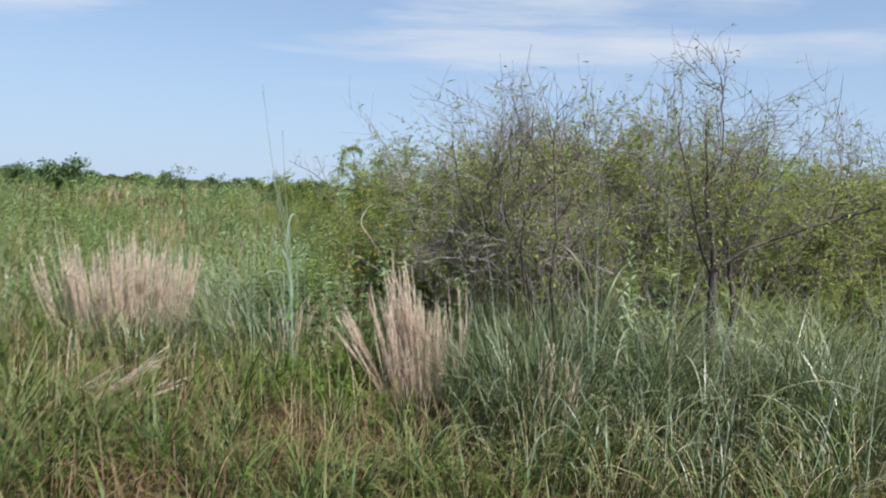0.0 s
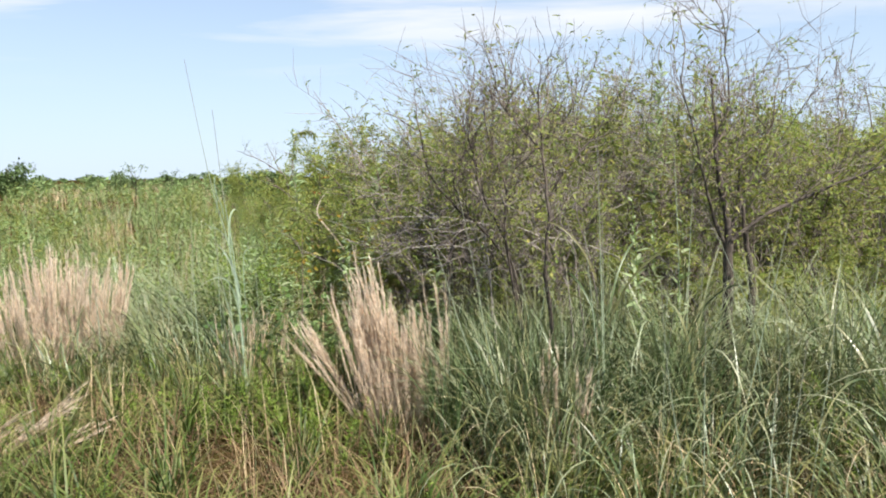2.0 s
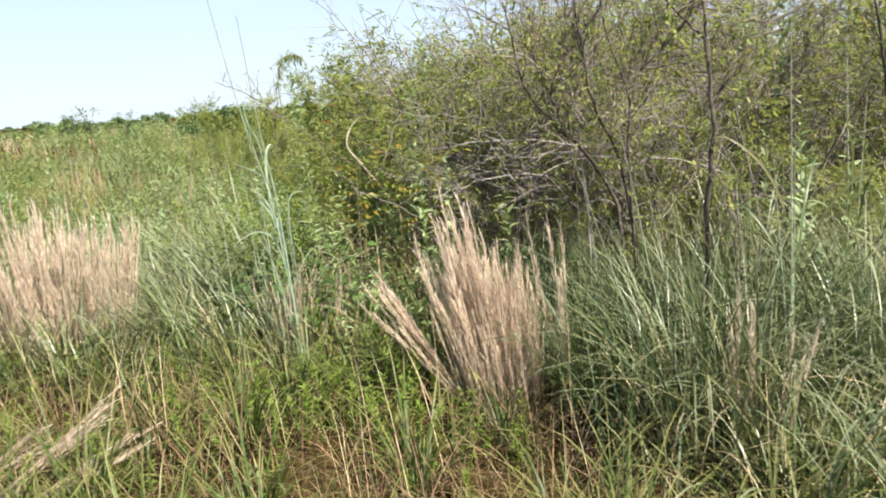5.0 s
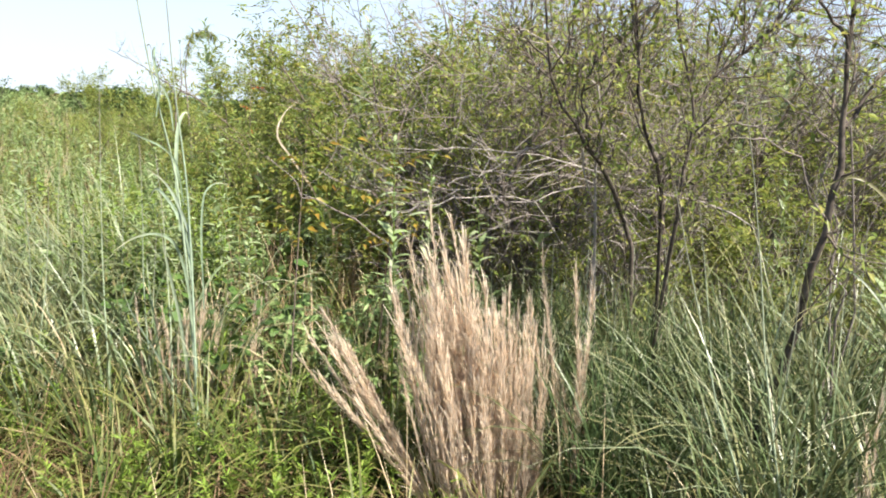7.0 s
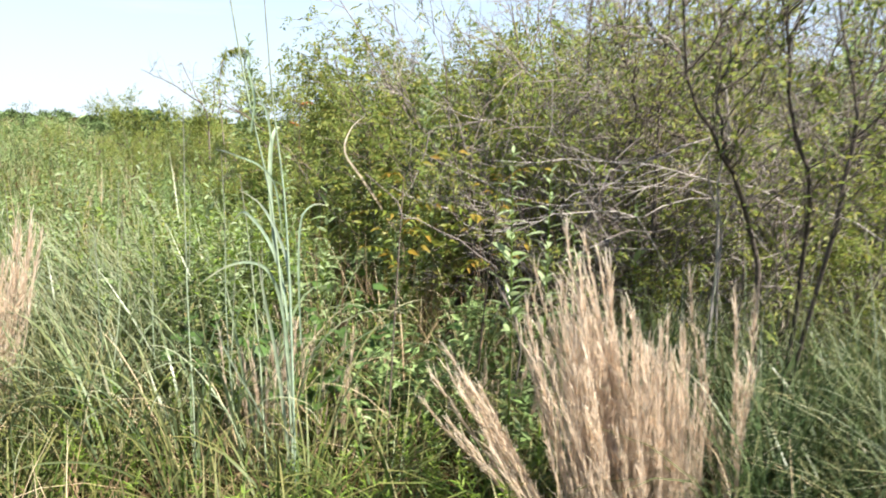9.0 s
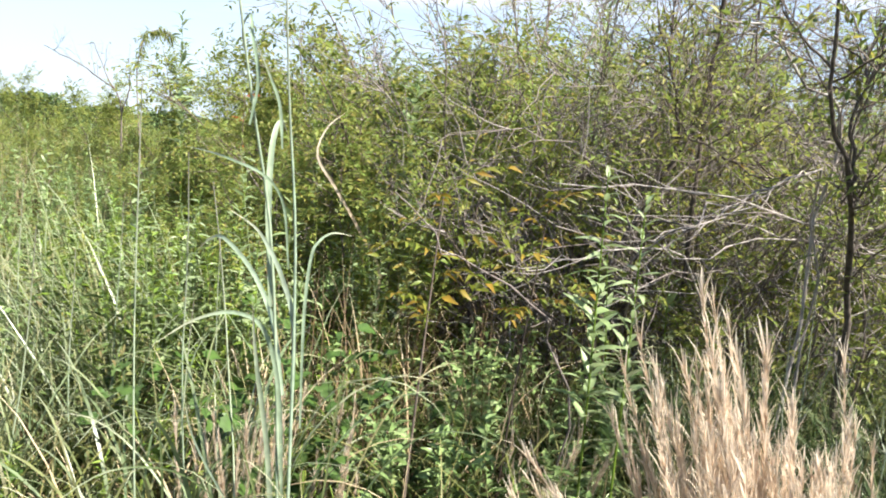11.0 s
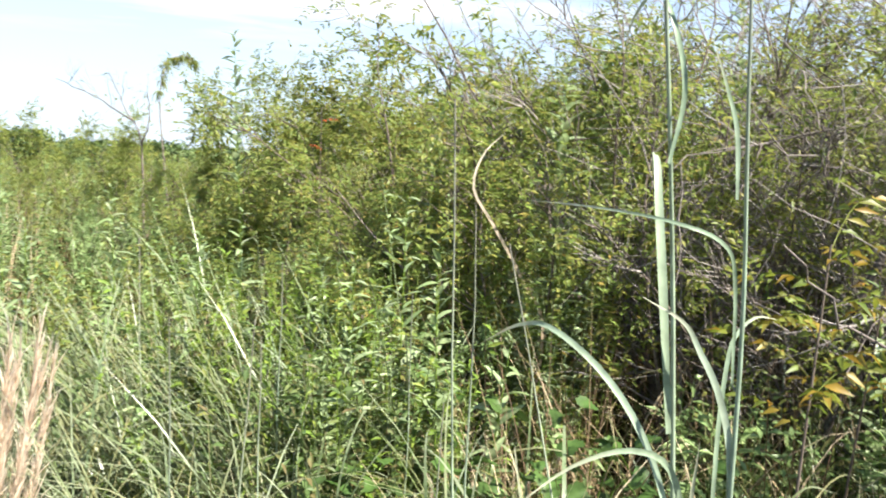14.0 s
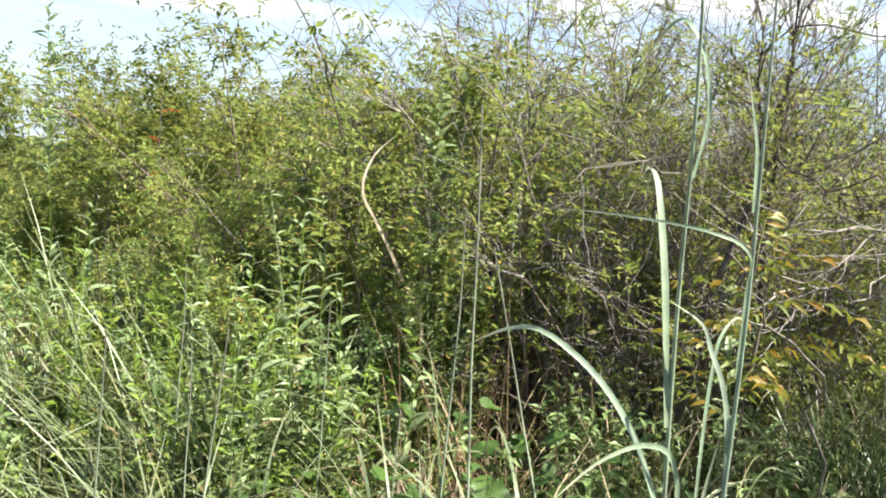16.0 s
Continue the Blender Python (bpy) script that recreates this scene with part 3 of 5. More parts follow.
x, y = patchy(2600, -3.8, 3.2, 2.6, 6.0, .6)
meadow("dead_grass_stems", "brown dead grass standing in matted patches", len(x), x, y, (.18, .5), (.0025, .006), (.1, .9), (.2, 1.8), M_THATCH, 4)
x, y = patchy(420, -1.2, 1.3, 5.45, 6.7, .5)
meadow("dead_understory_stems", "thin brown dead stems standing under the thicket's edge", len(x), x, y, (.35, 1.0), (.002, .004), (.0, .55), (.0, .7), M_THATCH, 4)
x, y = patchy(230, -1.3, .6, 5.3, 6.5, .5)
meadow("dead_understory_blades", "bent straw-coloured blades under the thicket's edge", len(x), x, y, (.3, .8), (.003, .006), (.1, .7), (.4, 2.2), M_FADED, 5)
x, y = patchy(9000, -7.5, 7.5, -5.0, 2.7, .8)
meadow("rear_meadow_grass", "green and yellowing grass over the open meadow", len(x), x, y, (.15, .45), (.006, .014), (.0, .7), (.3, 1.8), M_GRASS, 3)
for x0, x1 in ((-8.0, -4.1), (4.1, 8.0)):
    x, y = patchy(3500, x0, x1, 2.5, 7.5, .8)
    meadow("side_meadow_grass", "green and yellowing grass over the open meadow", len(x), x, y, (.2, .55), (.005, .012), (.0, .7), (.3, 1.8), M_GRASS, 3)
x, y = scatter(4000, -7.5, 7.5, -5.0, 2.7)
meadow("rear_dead_grass", "brown dead grass matted on the open meadow", len(x), x, y, (.15, .45), (.004, .008), (.5, 1.4), (.0, 1.0), M_THATCH, 3, dz=.03)


def clear_of_clumps(x, y):
    """Keeps field plants off the path and off the two big straw clumps."""
    return (np.hypot(x + .1, y - 4.45) > .32) & (np.hypot((x + 2.52) / 1.6, y - 5.65) > .35)


# the field behind: taller, coarser growth with distance
def field(name, label, bins, material, lean=(.0, .45), droop=(.1, 1.2), tufted=False):
    p = Pieces()
    for n, r0, r1, lengths, widths, segs in bins:
        a = rng.uniform(radians(-48), radians(66), n)
        r = np.sqrt(rng.uniform(r0 ** 2, r1 ** 2, n))
        x, y = -1 + r * np.sin(a), 3 + r * np.cos(a)
        if tufted:
            home = rng.integers(0, max(1, n // 16), n)
            x, y = x[home] + rng.normal(0, .011, n) * r[home], y[home] + rng.normal(0, .011, n) * r[home]
        blades(p, on_ground(x, y, -.01), rng.uniform(0, 6.28, n), rng.uniform(*lean, n), rng.uniform(*lengths, n), rng.uniform(*widths, n), rng.uniform(*droop, n), segs)
    return tagged(new(name, p.mesh(name, material)), label, "grass", kind="stuff")


field("field_grass", "tall mixed green field grass running to the horizon", [(7000, 6.5, 13, (.25, .75), (.006, .013), 4), (9000, 13, 28, (.35, .85), (.012, .026), 3), (9000, 28, 75, (.4, .95), (.03, .06), 2), (8000, 75, 220, (.5, 1.1), (.12, .25), 2)], M_FIELD, (.05, .7), (.3, 2.0), True)
field("field_straw", "scattered dry straw stems standing in the field", [(2000, 6.0, 14, (.4, .8), (.003, .006), 3), (3000, 14, 32, (.5, .9), (.008, .014), 2), (3000, 32, 90, (.5, 1.0), (.02, .04), 2)], M_FADED, (.0, .3), (.0, .6), True)
field("field_bluestem", "blue-green grass standing in the field", [(1500, 5.0, 12, (.4, .8), (.005, .009), 4), (3000, 12, 26, (.4, .85), (.009, .016), 3)], M_MID, (.05, .4), (.2, 1.5), True)


def leafy_field(name, label, bins, material, leaf_ratio=.26):
    """Upright leafy weeds: each weed is a thin stem set round with pointed leaves."""
    p = Pieces()
    for n, r0, r1, tall, size, per in bins:
        a = rng.uniform(radians(-48), radians(66), n)
        r = np.sqrt(rng.uniform(r0 ** 2, r1 ** 2, n))
        x, y = -1 + r * np.sin(a), 3 + r * np.cos(a)
        home = rng.integers(0, max(1, n // 9), n)
        x, y = x[home] + rng.normal(0, .028, n) * r[home], y[home] + rng.normal(0, .028, n) * r[home]
        base = on_ground(x, y, -.01)
        h = rng.uniform(*tall, n) * rng.uniform(.7, 1.15, n)[home]
        lean = rng.normal(0, .12, (n, 2))
        top = base + np.stack([lean[:, 0] * h, lean[:, 1] * h, h], 1)
        tubes(p, np.stack([base, (base + top) / 2, top], 1), np.broadcast_to(size * .045, (n, 3)) * np.array([1, .8, .5]), 3)
        i = np.repeat(np.arange(n), per)
        f = rng.uniform(.25, 1.0, n * per)[:, None]
        at = base[i] + (top[i] - base[i]) * f
        th = rng.uniform(0, 6.28, n * per)
        way = np.stack([np.sin(th), np.cos(th), rng.uniform(-.1, 1.1, n * per)], 1)
        leaves(p, at, way, spread(size, n * per, .6, 1.3), spread(size * leaf_ratio, n * per), .3, True)
    return tagged(new(name, p.mesh(name, material)), label, "weeds", kind="stuff")


leafy_field("field_weeds", "leafy green weeds crowding the field", [(1300, 6.2, 11, (.4, 1.0), .055, 20), (1700, 11, 24, (.5, 1.15), .09, 14), (1700, 24, 60, (.6, 1.25), .2, 9), (700, 60, 160, (.8, 1.5), .7, 8)], M_GREENLEAF)
leafy_field("field_goldenrod", "olive goldenrod stands in the field", [(800, 6.2, 12, (.4, 1.0), .045, 24), (1300, 12, 30, (.5, 1.15), .09, 14), (1000, 30, 80, (.6, 1.3), .28, 8)], M_OLIVE)


# ---- low leafy plants under the grass ----
def margin(name, label, n, xs, ys, tall, size, per, material, ratio=.3):
    """A crowd of leafy weeds on one stretch of ground."""
    p = Pieces()
    x, y = patchy(n, *xs, *ys, .45)
    n = len(x)
    base = on_ground(x, y, -.01)
    h = rng.uniform(*tall, n)
    top = base + np.stack([rng.normal(0, .15, n) * h, rng.normal(0, .15, n) * h, h], 1)
    tubes(p, np.stack([base, (base + top) / 2, top], 1), np.broadcast_to(np.array([.002, .0016, .001]), (n, 3)), 3)
    i = np.repeat(np.arange(n), per)
    f = rng.uniform(.2, 1.0, n * per)[:, None]
    th = rng.uniform(0, 6.28, n * per)
    way = np.stack([np.sin(th), np.cos(th), rng.uniform(-.3, .9, n * per)], 1)
    leaves(p, base[i] + (top[i] - base[i]) * f, way, spread(size, n * per, .6, 1.35), spread(size * ratio, n * per), .3, True)
    return tagged(new(name, p.mesh(name, material)), label, "weeds", kind="stuff")


margin("meadow_weeds", "mixed leafy green weeds filling the meadow before the thicket", 420, (-4.2, -.5), (6.2, 9.5), (.3, .7), .05, 30, M_GREENLEAF)
margin("meadow_weeds", "mixed olive leafy weeds filling the meadow before the thicket", 320, (-4.2, .2), (6.3, 10), (.3, .8), .042, 30, M_OLIVE, .34)
margin("edge_weeds", "light green leafy weeds sloping up to the thicket", 170, (-1.7, -.75), (5.9, 6.8), (.3, .75), .042, 28, M_HERB, .3)
margin("rising_weeds", "bright leafy weeds rising towards the thicket", 70, (-1.4, -.45), (6.15, 7.0), (.4, .9), .04, 26, M_SHOOT, .26)
margin("rising_weeds", "yellow-green leafy weeds rising towards the thicket", 150, (-1.7, -.4), (6.0, 7.0), (.35, .9), .036, 28, M_FERN, .32)
margin("rising_weeds", "tall pale leafy weeds against the thicket's meadow end", 60, (-1.15, -.25), (6.4, 7.05), (.7, 1.2), .044, 30, M_SHOOT, .26)
margin("rising_weeds", "tall green leafy weeds against the thicket's meadow end", 60, (-1.3, -.2), (6.4, 7.2), (.7, 1.25), .04, 34, M_LIGHT, .36)
margin("understory_weeds", "low leafy green plants under the thicket's edge", 150, (-1.0, .5), (5.0, 6.2), (.2, .55), .05, 24, M_GREENLEAF, .34)
margin("low_weeds", "low leafy weeds between the grass tufts", 420, (-3.8, 3.2), (2.8, 6.4), (.1, .32), .03, 36, M_FERN, .17)

# ---- straw clumps ----
def straw_stalk(tall, tufts, tuft=.04, wiggle=.034):
    """A thin stalk hung with fluffy seed tufts that thicken towards its tip."""
    p = Pieces()
    path = grow(np.zeros((1, 3)), np.array([[0, 0, 1.0]]), np.array([tall]), 11, wiggle, .035)
    tubes(p, path, np.linspace(.0015, .0006, 11)[None], 3)
    b, w, s = along(path, tufts, .2, 1.0)
    n = len(b)
    blades(p, b, rng.uniform(0, 6.28, n), rng.uniform(.0, .28, n), spread(tuft * 1.7, n, .4, 1.5), spread(.0028, n, .5, 1.6), rng.uniform(-.5, .9, n), 3)
    b, w, s = along(path, tufts, .5, 1.0)
    blades(p, b, rng.uniform(0, 6.28, n), rng.uniform(.05, .8, n), spread(tuft * .55, n, .4, 1.6), spread(.002, n, .5, 1.5), rng.uniform(-.4, .9, n), 2)
    return p.mesh("stalk", M_TAN)


STALKS = [straw_stalk(t, n) for t, n in ((.92, 120), (.85, 110), (.80, 110), (.74, 100), (.66, 90), (.88, 120))]


def straw_clump(name, label, x, y, rx, ry, n, tall, fan, lean_extra=(), greens=120, group="straw clumps", tilt=0.0, slope=0.0, away=0.0):
    """A fan of fuzzy dry stalks over a tuft of green basal leaves. lean_extra: single stalk bundles (dx, dy, lean, heading, scale, count)."""
    ob = thing(name, label, "grass clump", group, placed(x, y))
    plumes = max(1, n // 6)
    for g in range(plumes):
        a, r = g * 2.4 + rng.uniform(-.5, .5), math.sqrt((g + rng.uniform(.1, .9)) / plumes)
        gx, gy, size, turn = rx * r * math.sin(a), ry * r * math.cos(a), rng.uniform(.8, 1.08), rng.uniform(-20, 20)
        for i in range(n // plumes):
            dx, dy = gx + rng.normal(0, .02 + .08 * rx), gy + rng.normal(0, .02 + .08 * ry)
            lean = fan * r * rng.uniform(.8, 1.1) * 57.3
            s = tall / .85 * size * rng.uniform(.78, 1.06) * (1 - .12 * r) * (1 - slope * dx / rx)
            c = part("stalk", STALKS[rng.integers(len(STALKS))], ob)
            head = math.degrees(math.atan2(gx, gy)) + turn + rng.uniform(-8, 8)
            c.matrix_basis = pose(0, 0, 0, -away * rng.uniform(.9, 1.1), -tilt * rng.uniform(.8, 1.2), 0) @ pose(dx * .75, dy * .75, -.02, 0, 0, -head) @ pose(0, 0, 0, -lean + rng.uniform(-2, 2), 0, 0) @ pose(0, 0, 0, 0, 0, rng.uniform(0, 360)) @ Matrix.Diagonal((s, s, s, 1))
    for dx, dy, lean, head, s, count in lean_extra:
        for i in range(count):
            c = part("stalk", STALKS[rng.integers(len(STALKS))], ob)
            k = s / .85 * rng.uniform(.8, 1.05)
            c.matrix_basis = pose(dx + rng.normal(0, .012), dy + rng.normal(0, .012), -.02, 0, 0, -head + rng.uniform(-6, 6)) @ pose(0, 0, 0, -lean + rng.uniform(-2.5, 2.5), 0, 0) @ pose(0, 0, 0, 0, 0, rng.uniform(0, 360)) @ Matrix.Diagonal((k, k, k, 1))
    a = rng.uniform(0, 6.28, greens)
    r = np.sqrt(rng.uniform(0, 1, greens))
    b = np.stack([rx * 1.1 * r * np.sin(a), ry * 1.1 * r * np.cos(a), np.full(greens, -.02)], 1)
    part("basal_leaves", blades(Pieces(), b, a, rng.uniform(.1, .6, greens), rng.uniform(.2, .42, greens), spread(.004, greens), rng.uniform(.4, 1.6, greens), 5).mesh("basal_leaves", M_GRASS), ob, "green arching basal leaves", "stuff")
    return ob


straw_clump("broom_grass", "tall dry tan broom grass clump with fuzzy stalks", -.1, 4.42, .19, .15, 200, .83, .115,
            [(-.13, .0, 35, -74, .8, 16), (.26, -.02, 4, -40, .8, 8), (.02, 0, 13, -60, .9, 11)], tilt=6, slope=.18, greens=260, away=10)
straw_clump("broom_grass", "wide pale tan broom grass clump of many stalks", -2.54, 5.65, .55, .28, 230, .92, .2, [(-.5, 0, 22, -80, .75, 10), (.4, 0, 8, 80, .8, 10)], greens=300)
straw_clump("small_broom_grass", "small faded tan broom grass tuft among bluestem", -1.10, 5.22, .12, .08, 24, .64, .16, greens=40)
straw_clump("small_broom_grass", "small faded tan broom grass tuft among bluestem", -.88, 5.25, .08, .07, 18, .52, .10, greens=40)
straw_clump("small_broom_grass", "thin tan broom grass tuft in green grass", .6, 3.62, .1, .08, 14, .66, .12, greens=30)
straw_clump("small_broom_grass", "thin tan broom grass tuft beside the thicket", -.30, 5.2, .2, .12, 16, .5, .3, greens=30)
straw_clump("small_broom_grass", "faded brown dry weed tuft before the thicket", -.95, 5.85, .14, .1, 18, .6, .3, greens=20)
straw_clump("bent_broom_grass", "dry tan broom grass bent low over the grass", -2.2, 4.0, .06, .06, 3, .5, .3, [(0, 0, 58, 80, .66, 14), (.1, -.1, 66, 70, .64, 10), (-.2, .1, 62, 95, .6, 8)], greens=20)


# ---- bluestem clumps ----
BLADE_SHAPES = []
for i in range(24):
    p = blades(Pieces(), np.array([[0, 0, -.02]]), 0.0, rng.uniform(.02, .14), rng.uniform(.55, .95), rng.uniform(.005, .0095), rng.uniform(.8, 2.4) if i < 9 else rng.uniform(1.4, 3.0), 15, rng.uniform(1.5, 3.0))
    BLADE_SHAPES.append(p.mesh("blade", (M_BLUE if i < 9 else M_MID)))
SILVER_SHAPES = []
for i in range(6):
    p = blades(Pieces(), np.array([[0, 0, -.02]]), 0.0, rng.uniform(.05, .25), rng.uniform(.6, .85), rng.uniform(.004, .0075), rng.uniform(1.8, 3.0), 15, rng.uniform(1.7, 3.0))
    SILVER_SHAPES.append(p.mesh("blade", M_SILVER if i < 4 else M_FADED))


def bluestem(name, label, n, tall, spread_r, culms, x, y, shapes, sway=0.0):
    """A clump of single arching blades, some culms, and a dry skirt."""
    ob = thing(name, label, "grass clump", "bluestem clumps", placed(x, y))
    for i in range(n):
        a, r = rng.uniform(0, 360), math.sqrt(rng.uniform(0, 1)) * spread_r
        c = part("blade", shapes[rng.integers(len(shapes))], ob)
        k = tall / .8 * rng.uniform(.6, 1.15)
        head = a + rng.normal(0, 35)
        c.matrix_basis = pose(0, 0, 0, 0, -sway * rng.uniform(.3, 1.5), 0) @ pose(r * math.sin(radians(a)), r * math.cos(radians(a)), 0, 0, 0, -head) @ pose(0, 0, 0, -rng.uniform(0, 16), 0, 0) @ Matrix.Diagonal((k, k, k, 1))
    for i in range(culms):
        s = grow(np.array([[rng.normal(0, spread_r * .4), rng.normal(0, spread_r * .4), -.02]]), np.array([[rng.normal(0, .1), rng.normal(0, .1), 1.0]]), np.array([tall * rng.uniform(1.1, 1.5)]), 8, .03, .02)
        part("culm", tubes(Pieces(), s, np.linspace(.003, .0012, 8)[None], 5).mesh("culm", M_CULM), ob)
    m = 9
    a = rng.uniform(0, 6.28, m)
    b = np.stack([spread_r * np.sin(a), spread_r * np.cos(a), np.full(m, -.02)], 1)
    part("dry_skirt", blades(Pieces(), b, a, rng.uniform(.2, .9, m), tall * rng.uniform(.35, .8, m), spread(.005, m), rng.uniform(.4, 1.7, m), 5).mesh("dry_skirt", M_FADED), ob, "dry straw-coloured skirt", "stuff")
    return ob


spots = []
for x0, x1, y0, y1, count, gap, tall0 in ((.5, 2.3, 3.0, 5.2, 30, .26, .76), (1.1, 2.4, 3.6, 4.3, 10, .24, 1.12), (2.0, 3.6, 3.4, 5.4, 10, .36, .8), (.2, 1.0, 4.6, 6.0, 12, .22, .72), (.4, .85, 3.6, 4.05, 6, .18, .84), (-2.6, -1.15, 5.05, 6.3, 13, .26, .72)):
    got, tries = 0, 0
    while got < count and tries < 900:
        tries += 1
        x, y = rng.uniform(x0, x1), rng.uniform(y0, y1)
        if clear_of_clumps(x, y) and all(math.hypot(x - a, y - b) > gap for a, b in spots):
            spots.append((x, y))
            got += 1
            if x < -1:
                bluestem("bluestem", "pale blue-green bluestem clump leaning over the meadow", 32, tall0 * rng.uniform(.85, 1.15), .12, int(rng.integers(0, 2)), x, y, BLADE_SHAPES[5:] + SILVER_SHAPES, 12)
            else:
                bluestem("bluestem", "blue-green bluestem clump with arching blades", 34, tall0 * rng.uniform(.85, 1.15), .13, int(rng.integers(0, 3)), x, y, BLADE_SHAPES[:16] + SILVER_SHAPES, 3)

# the finer stand between the clumps and under the thicket's edge
x, y = patchy(1900, .1, 4.5, 3.2, 6.4, .4)
meadow("bluestem_stand", "fine upright blue-green grass filling the ground before the thicket", len(x), x, y, (.35, .8), (.004, .009), (.0, .35), (.4, 2.4), M_BLUE, 5)
x, y = patchy(420, .9, 3.2, 3.5, 5.0, .4)
meadow("tall_pale_grass", "tall thin grey-green grass blades before the old trunk", len(x), x, y, (.85, 1.25), (.003, .006), (.0, .28), (.3, 1.9), M_MID, 7)
x, y = patchy(620, 1.1, 2.5, 3.8, 4.4, .3)
meadow("tall_pale_grass", "dense blue-green grass hiding the foot of the old trunk", len(x), x, y, (.85, 1.22), (.0035, .0075), (.0, .25), (.5, 2.1), M_MID, 7)
x, y = patchy(170, .25, .75, 3.55, 3.9, .2)
meadow("tall_pale_grass", "arching grey-green grass before the dark limbs", len(x), x, y, (.75, 1.12), (.003, .0065), (.0, .3), (.6, 2.2), M_MID, 7)
x, y = patchy(330, .3, 1.0, 3.8, 4.45, .4)
meadow("lush_grass", "tall blue-green grass round the foot of the dark limbs", len(x), x, y, (.7, 1.2), (.003, .007), (.0, .3), (.3, 1.9), M_BLUE, 6)
x, y = patchy(2000, .1, 1.3, 3.7, 5.5, .35)
meadow("lush_grass", "lush dark green upright grass under the dark limbs", len(x), x, y, (.5, .9), (.003, .0075), (.0, .3), (.3, 2.2), M_LUSH, 6)
x, y = patchy(2200, -4.2, -1.0, 5.2, 8.5, .5)
meadow("bluestem_stand", "scattered blue-green grass in the leafy meadow", len(x), x, y, (.35, .75), (.003, .007), (.0, .35), (.2, 1.7), M_BLUE, 5)


# ---- the tall bluestem by the path ----
def ribbon(name, points, width, material, parent, label="", roll=(0, -1, .2), fold=.35):
    """One long blade through points, smoothly bent, folded along its midrib, tapering to its tip."""
    pts = np.asarray(points, float)
    k = 22
    s = np.linspace(0, len(pts) - 1, k)
    j = np.minimum(s.astype(int), len(pts) - 2)
    f = (s - j)[:, None]
    pad = np.vstack([2 * pts[0] - pts[1], pts, 2 * pts[-1] - pts[-2]])
    p0, p1, p2, p3 = pad[j], pad[j + 1], pad[j + 2], pad[j + 3]
    c = .5 * (2 * p1 + (p2 - p0) * f + (2 * p0 - 5 * p1 + 4 * p2 - p3) * f ** 2 + (3 * p1 - p0 - 3 * p2 + p3) * f ** 3)
    tan = unit(np.gradient(c, axis=0))
    side = unit(np.cross(tan, np.asarray(roll, float)))
    up = np.cross(side, tan)
    w = (width / 2 * np.minimum(1, .6 + 2 * np.linspace(0, 1, k)) * np.maximum(.05, 1 - np.linspace(0, 1, k) ** 3))[:, None]
    v = np.stack([c - side * w + up * w * fold, c, c + side * w + up * w * fold], 1)
    i = np.arange(k - 1) * 3
    q = np.concatenate([np.stack([i, i + 1, i + 4, i + 3], 1), np.stack([i + 1, i + 2, i + 5, i + 4], 1)])
    u = np.zeros((k, 3, 2))
    u[..., 1] = np.linspace(0, 1, k)[:, None]
    return part(name, Pieces().put(v, q=q, u=u).mesh(name, material), parent, label)


def rod(name, points, r0, r1, material, parent, sides=6, label="", k=16):
    pts = np.asarray(points, float)
    s = np.linspace(0, len(pts) - 1, k)
    c = np.stack([np.interp(s, np.arange(len(pts)), pts[:, i]) for i in range(3)], 1)
    if len(pts) > 2:
        c[1:-1] = (c[:-2] + 2 * c[1:-1] + c[2:]) / 4
    return part(name, tubes(Pieces(), c[None], np.linspace(r0, r1, k)[None], sides).mesh(name, material), parent, label)


tall = thing("tall_bluestem", "tall blue-green bluestem with two upright culms and broad arching blades", "grass clump")
culm_a = rod("culm", [(-1.03, 5.0, -.02), (-1.07, 5.0, .6), (-1.11, 5.0, 1.0), (-1.18, 4.96, 1.3), (-1.24, 4.95, 1.65), (-1.31, 4.95, 2.1)], .0044, .0013, M_CULM, tall, 8, "upright blue-green culm")
culm_b = rod("culm", [(-1.03, 4.93, -.02), (-1.05, 4.92, .6), (-1.07, 4.91, 1.0), (-1.11, 4.9, 1.3), (-1.15, 4.9, 1.8)], .0044, .0013, M_CULM, tall, 8, "upright blue-green culm")
LEFT_BLADES = (([(-1.06, 5.0, .62), (-1.085, 5.06, .77), (-1.13, 5.12, .87), (-1.19, 5.19, .932), (-1.22, 5.25, .925), (-1.25, 5.32, .88)], .014),
               ([(-1.10, 5.0, .82), (-1.115, 5.02, 1.02), (-1.115, 5.045, 1.14), (-1.105, 5.07, 1.20), (-1.09, 5.1, 1.215), (-1.075, 5.12, 1.19)], .017),
               ([(-1.17, 4.96, 1.2), (-1.159, 4.955, 1.291), (-1.175, 4.965, 1.373), (-1.179, 5.0, 1.418), (-1.191, 5.03, 1.391), (-1.182, 5.06, 1.347)], .009),
               ([(-1.05, 4.98, .15), (-1.09, 4.94, .5), (-1.13, 4.91, .72), (-1.15, 4.88, .86)], .015),
               ([(-1.04, 5.0, .3), (-1.07, 4.98, .62), (-1.11, 4.97, .77), (-1.17, 4.98, .81), (-1.25, 5.0, .79), (-1.33, 5.02, .73)], .013),
               ([(-1.03, 5.0, .0), (-1.14, 4.94, .34), (-1.24, 4.9, .56), (-1.27, 4.88, .68)], .007),
               ([(-1.03, 5.0, .0), (-1.12, 4.92, .3), (-1.24, 4.86, .5), (-1.38, 4.8, .56), (-1.5, 4.76, .5)], .006),
               ([(-1.03, 5.0, .0), (-1.1, 5.1, .36), (-1.2, 5.16, .58), (-1.34, 5.2, .66), (-1.46, 5.22, .6)], .006))
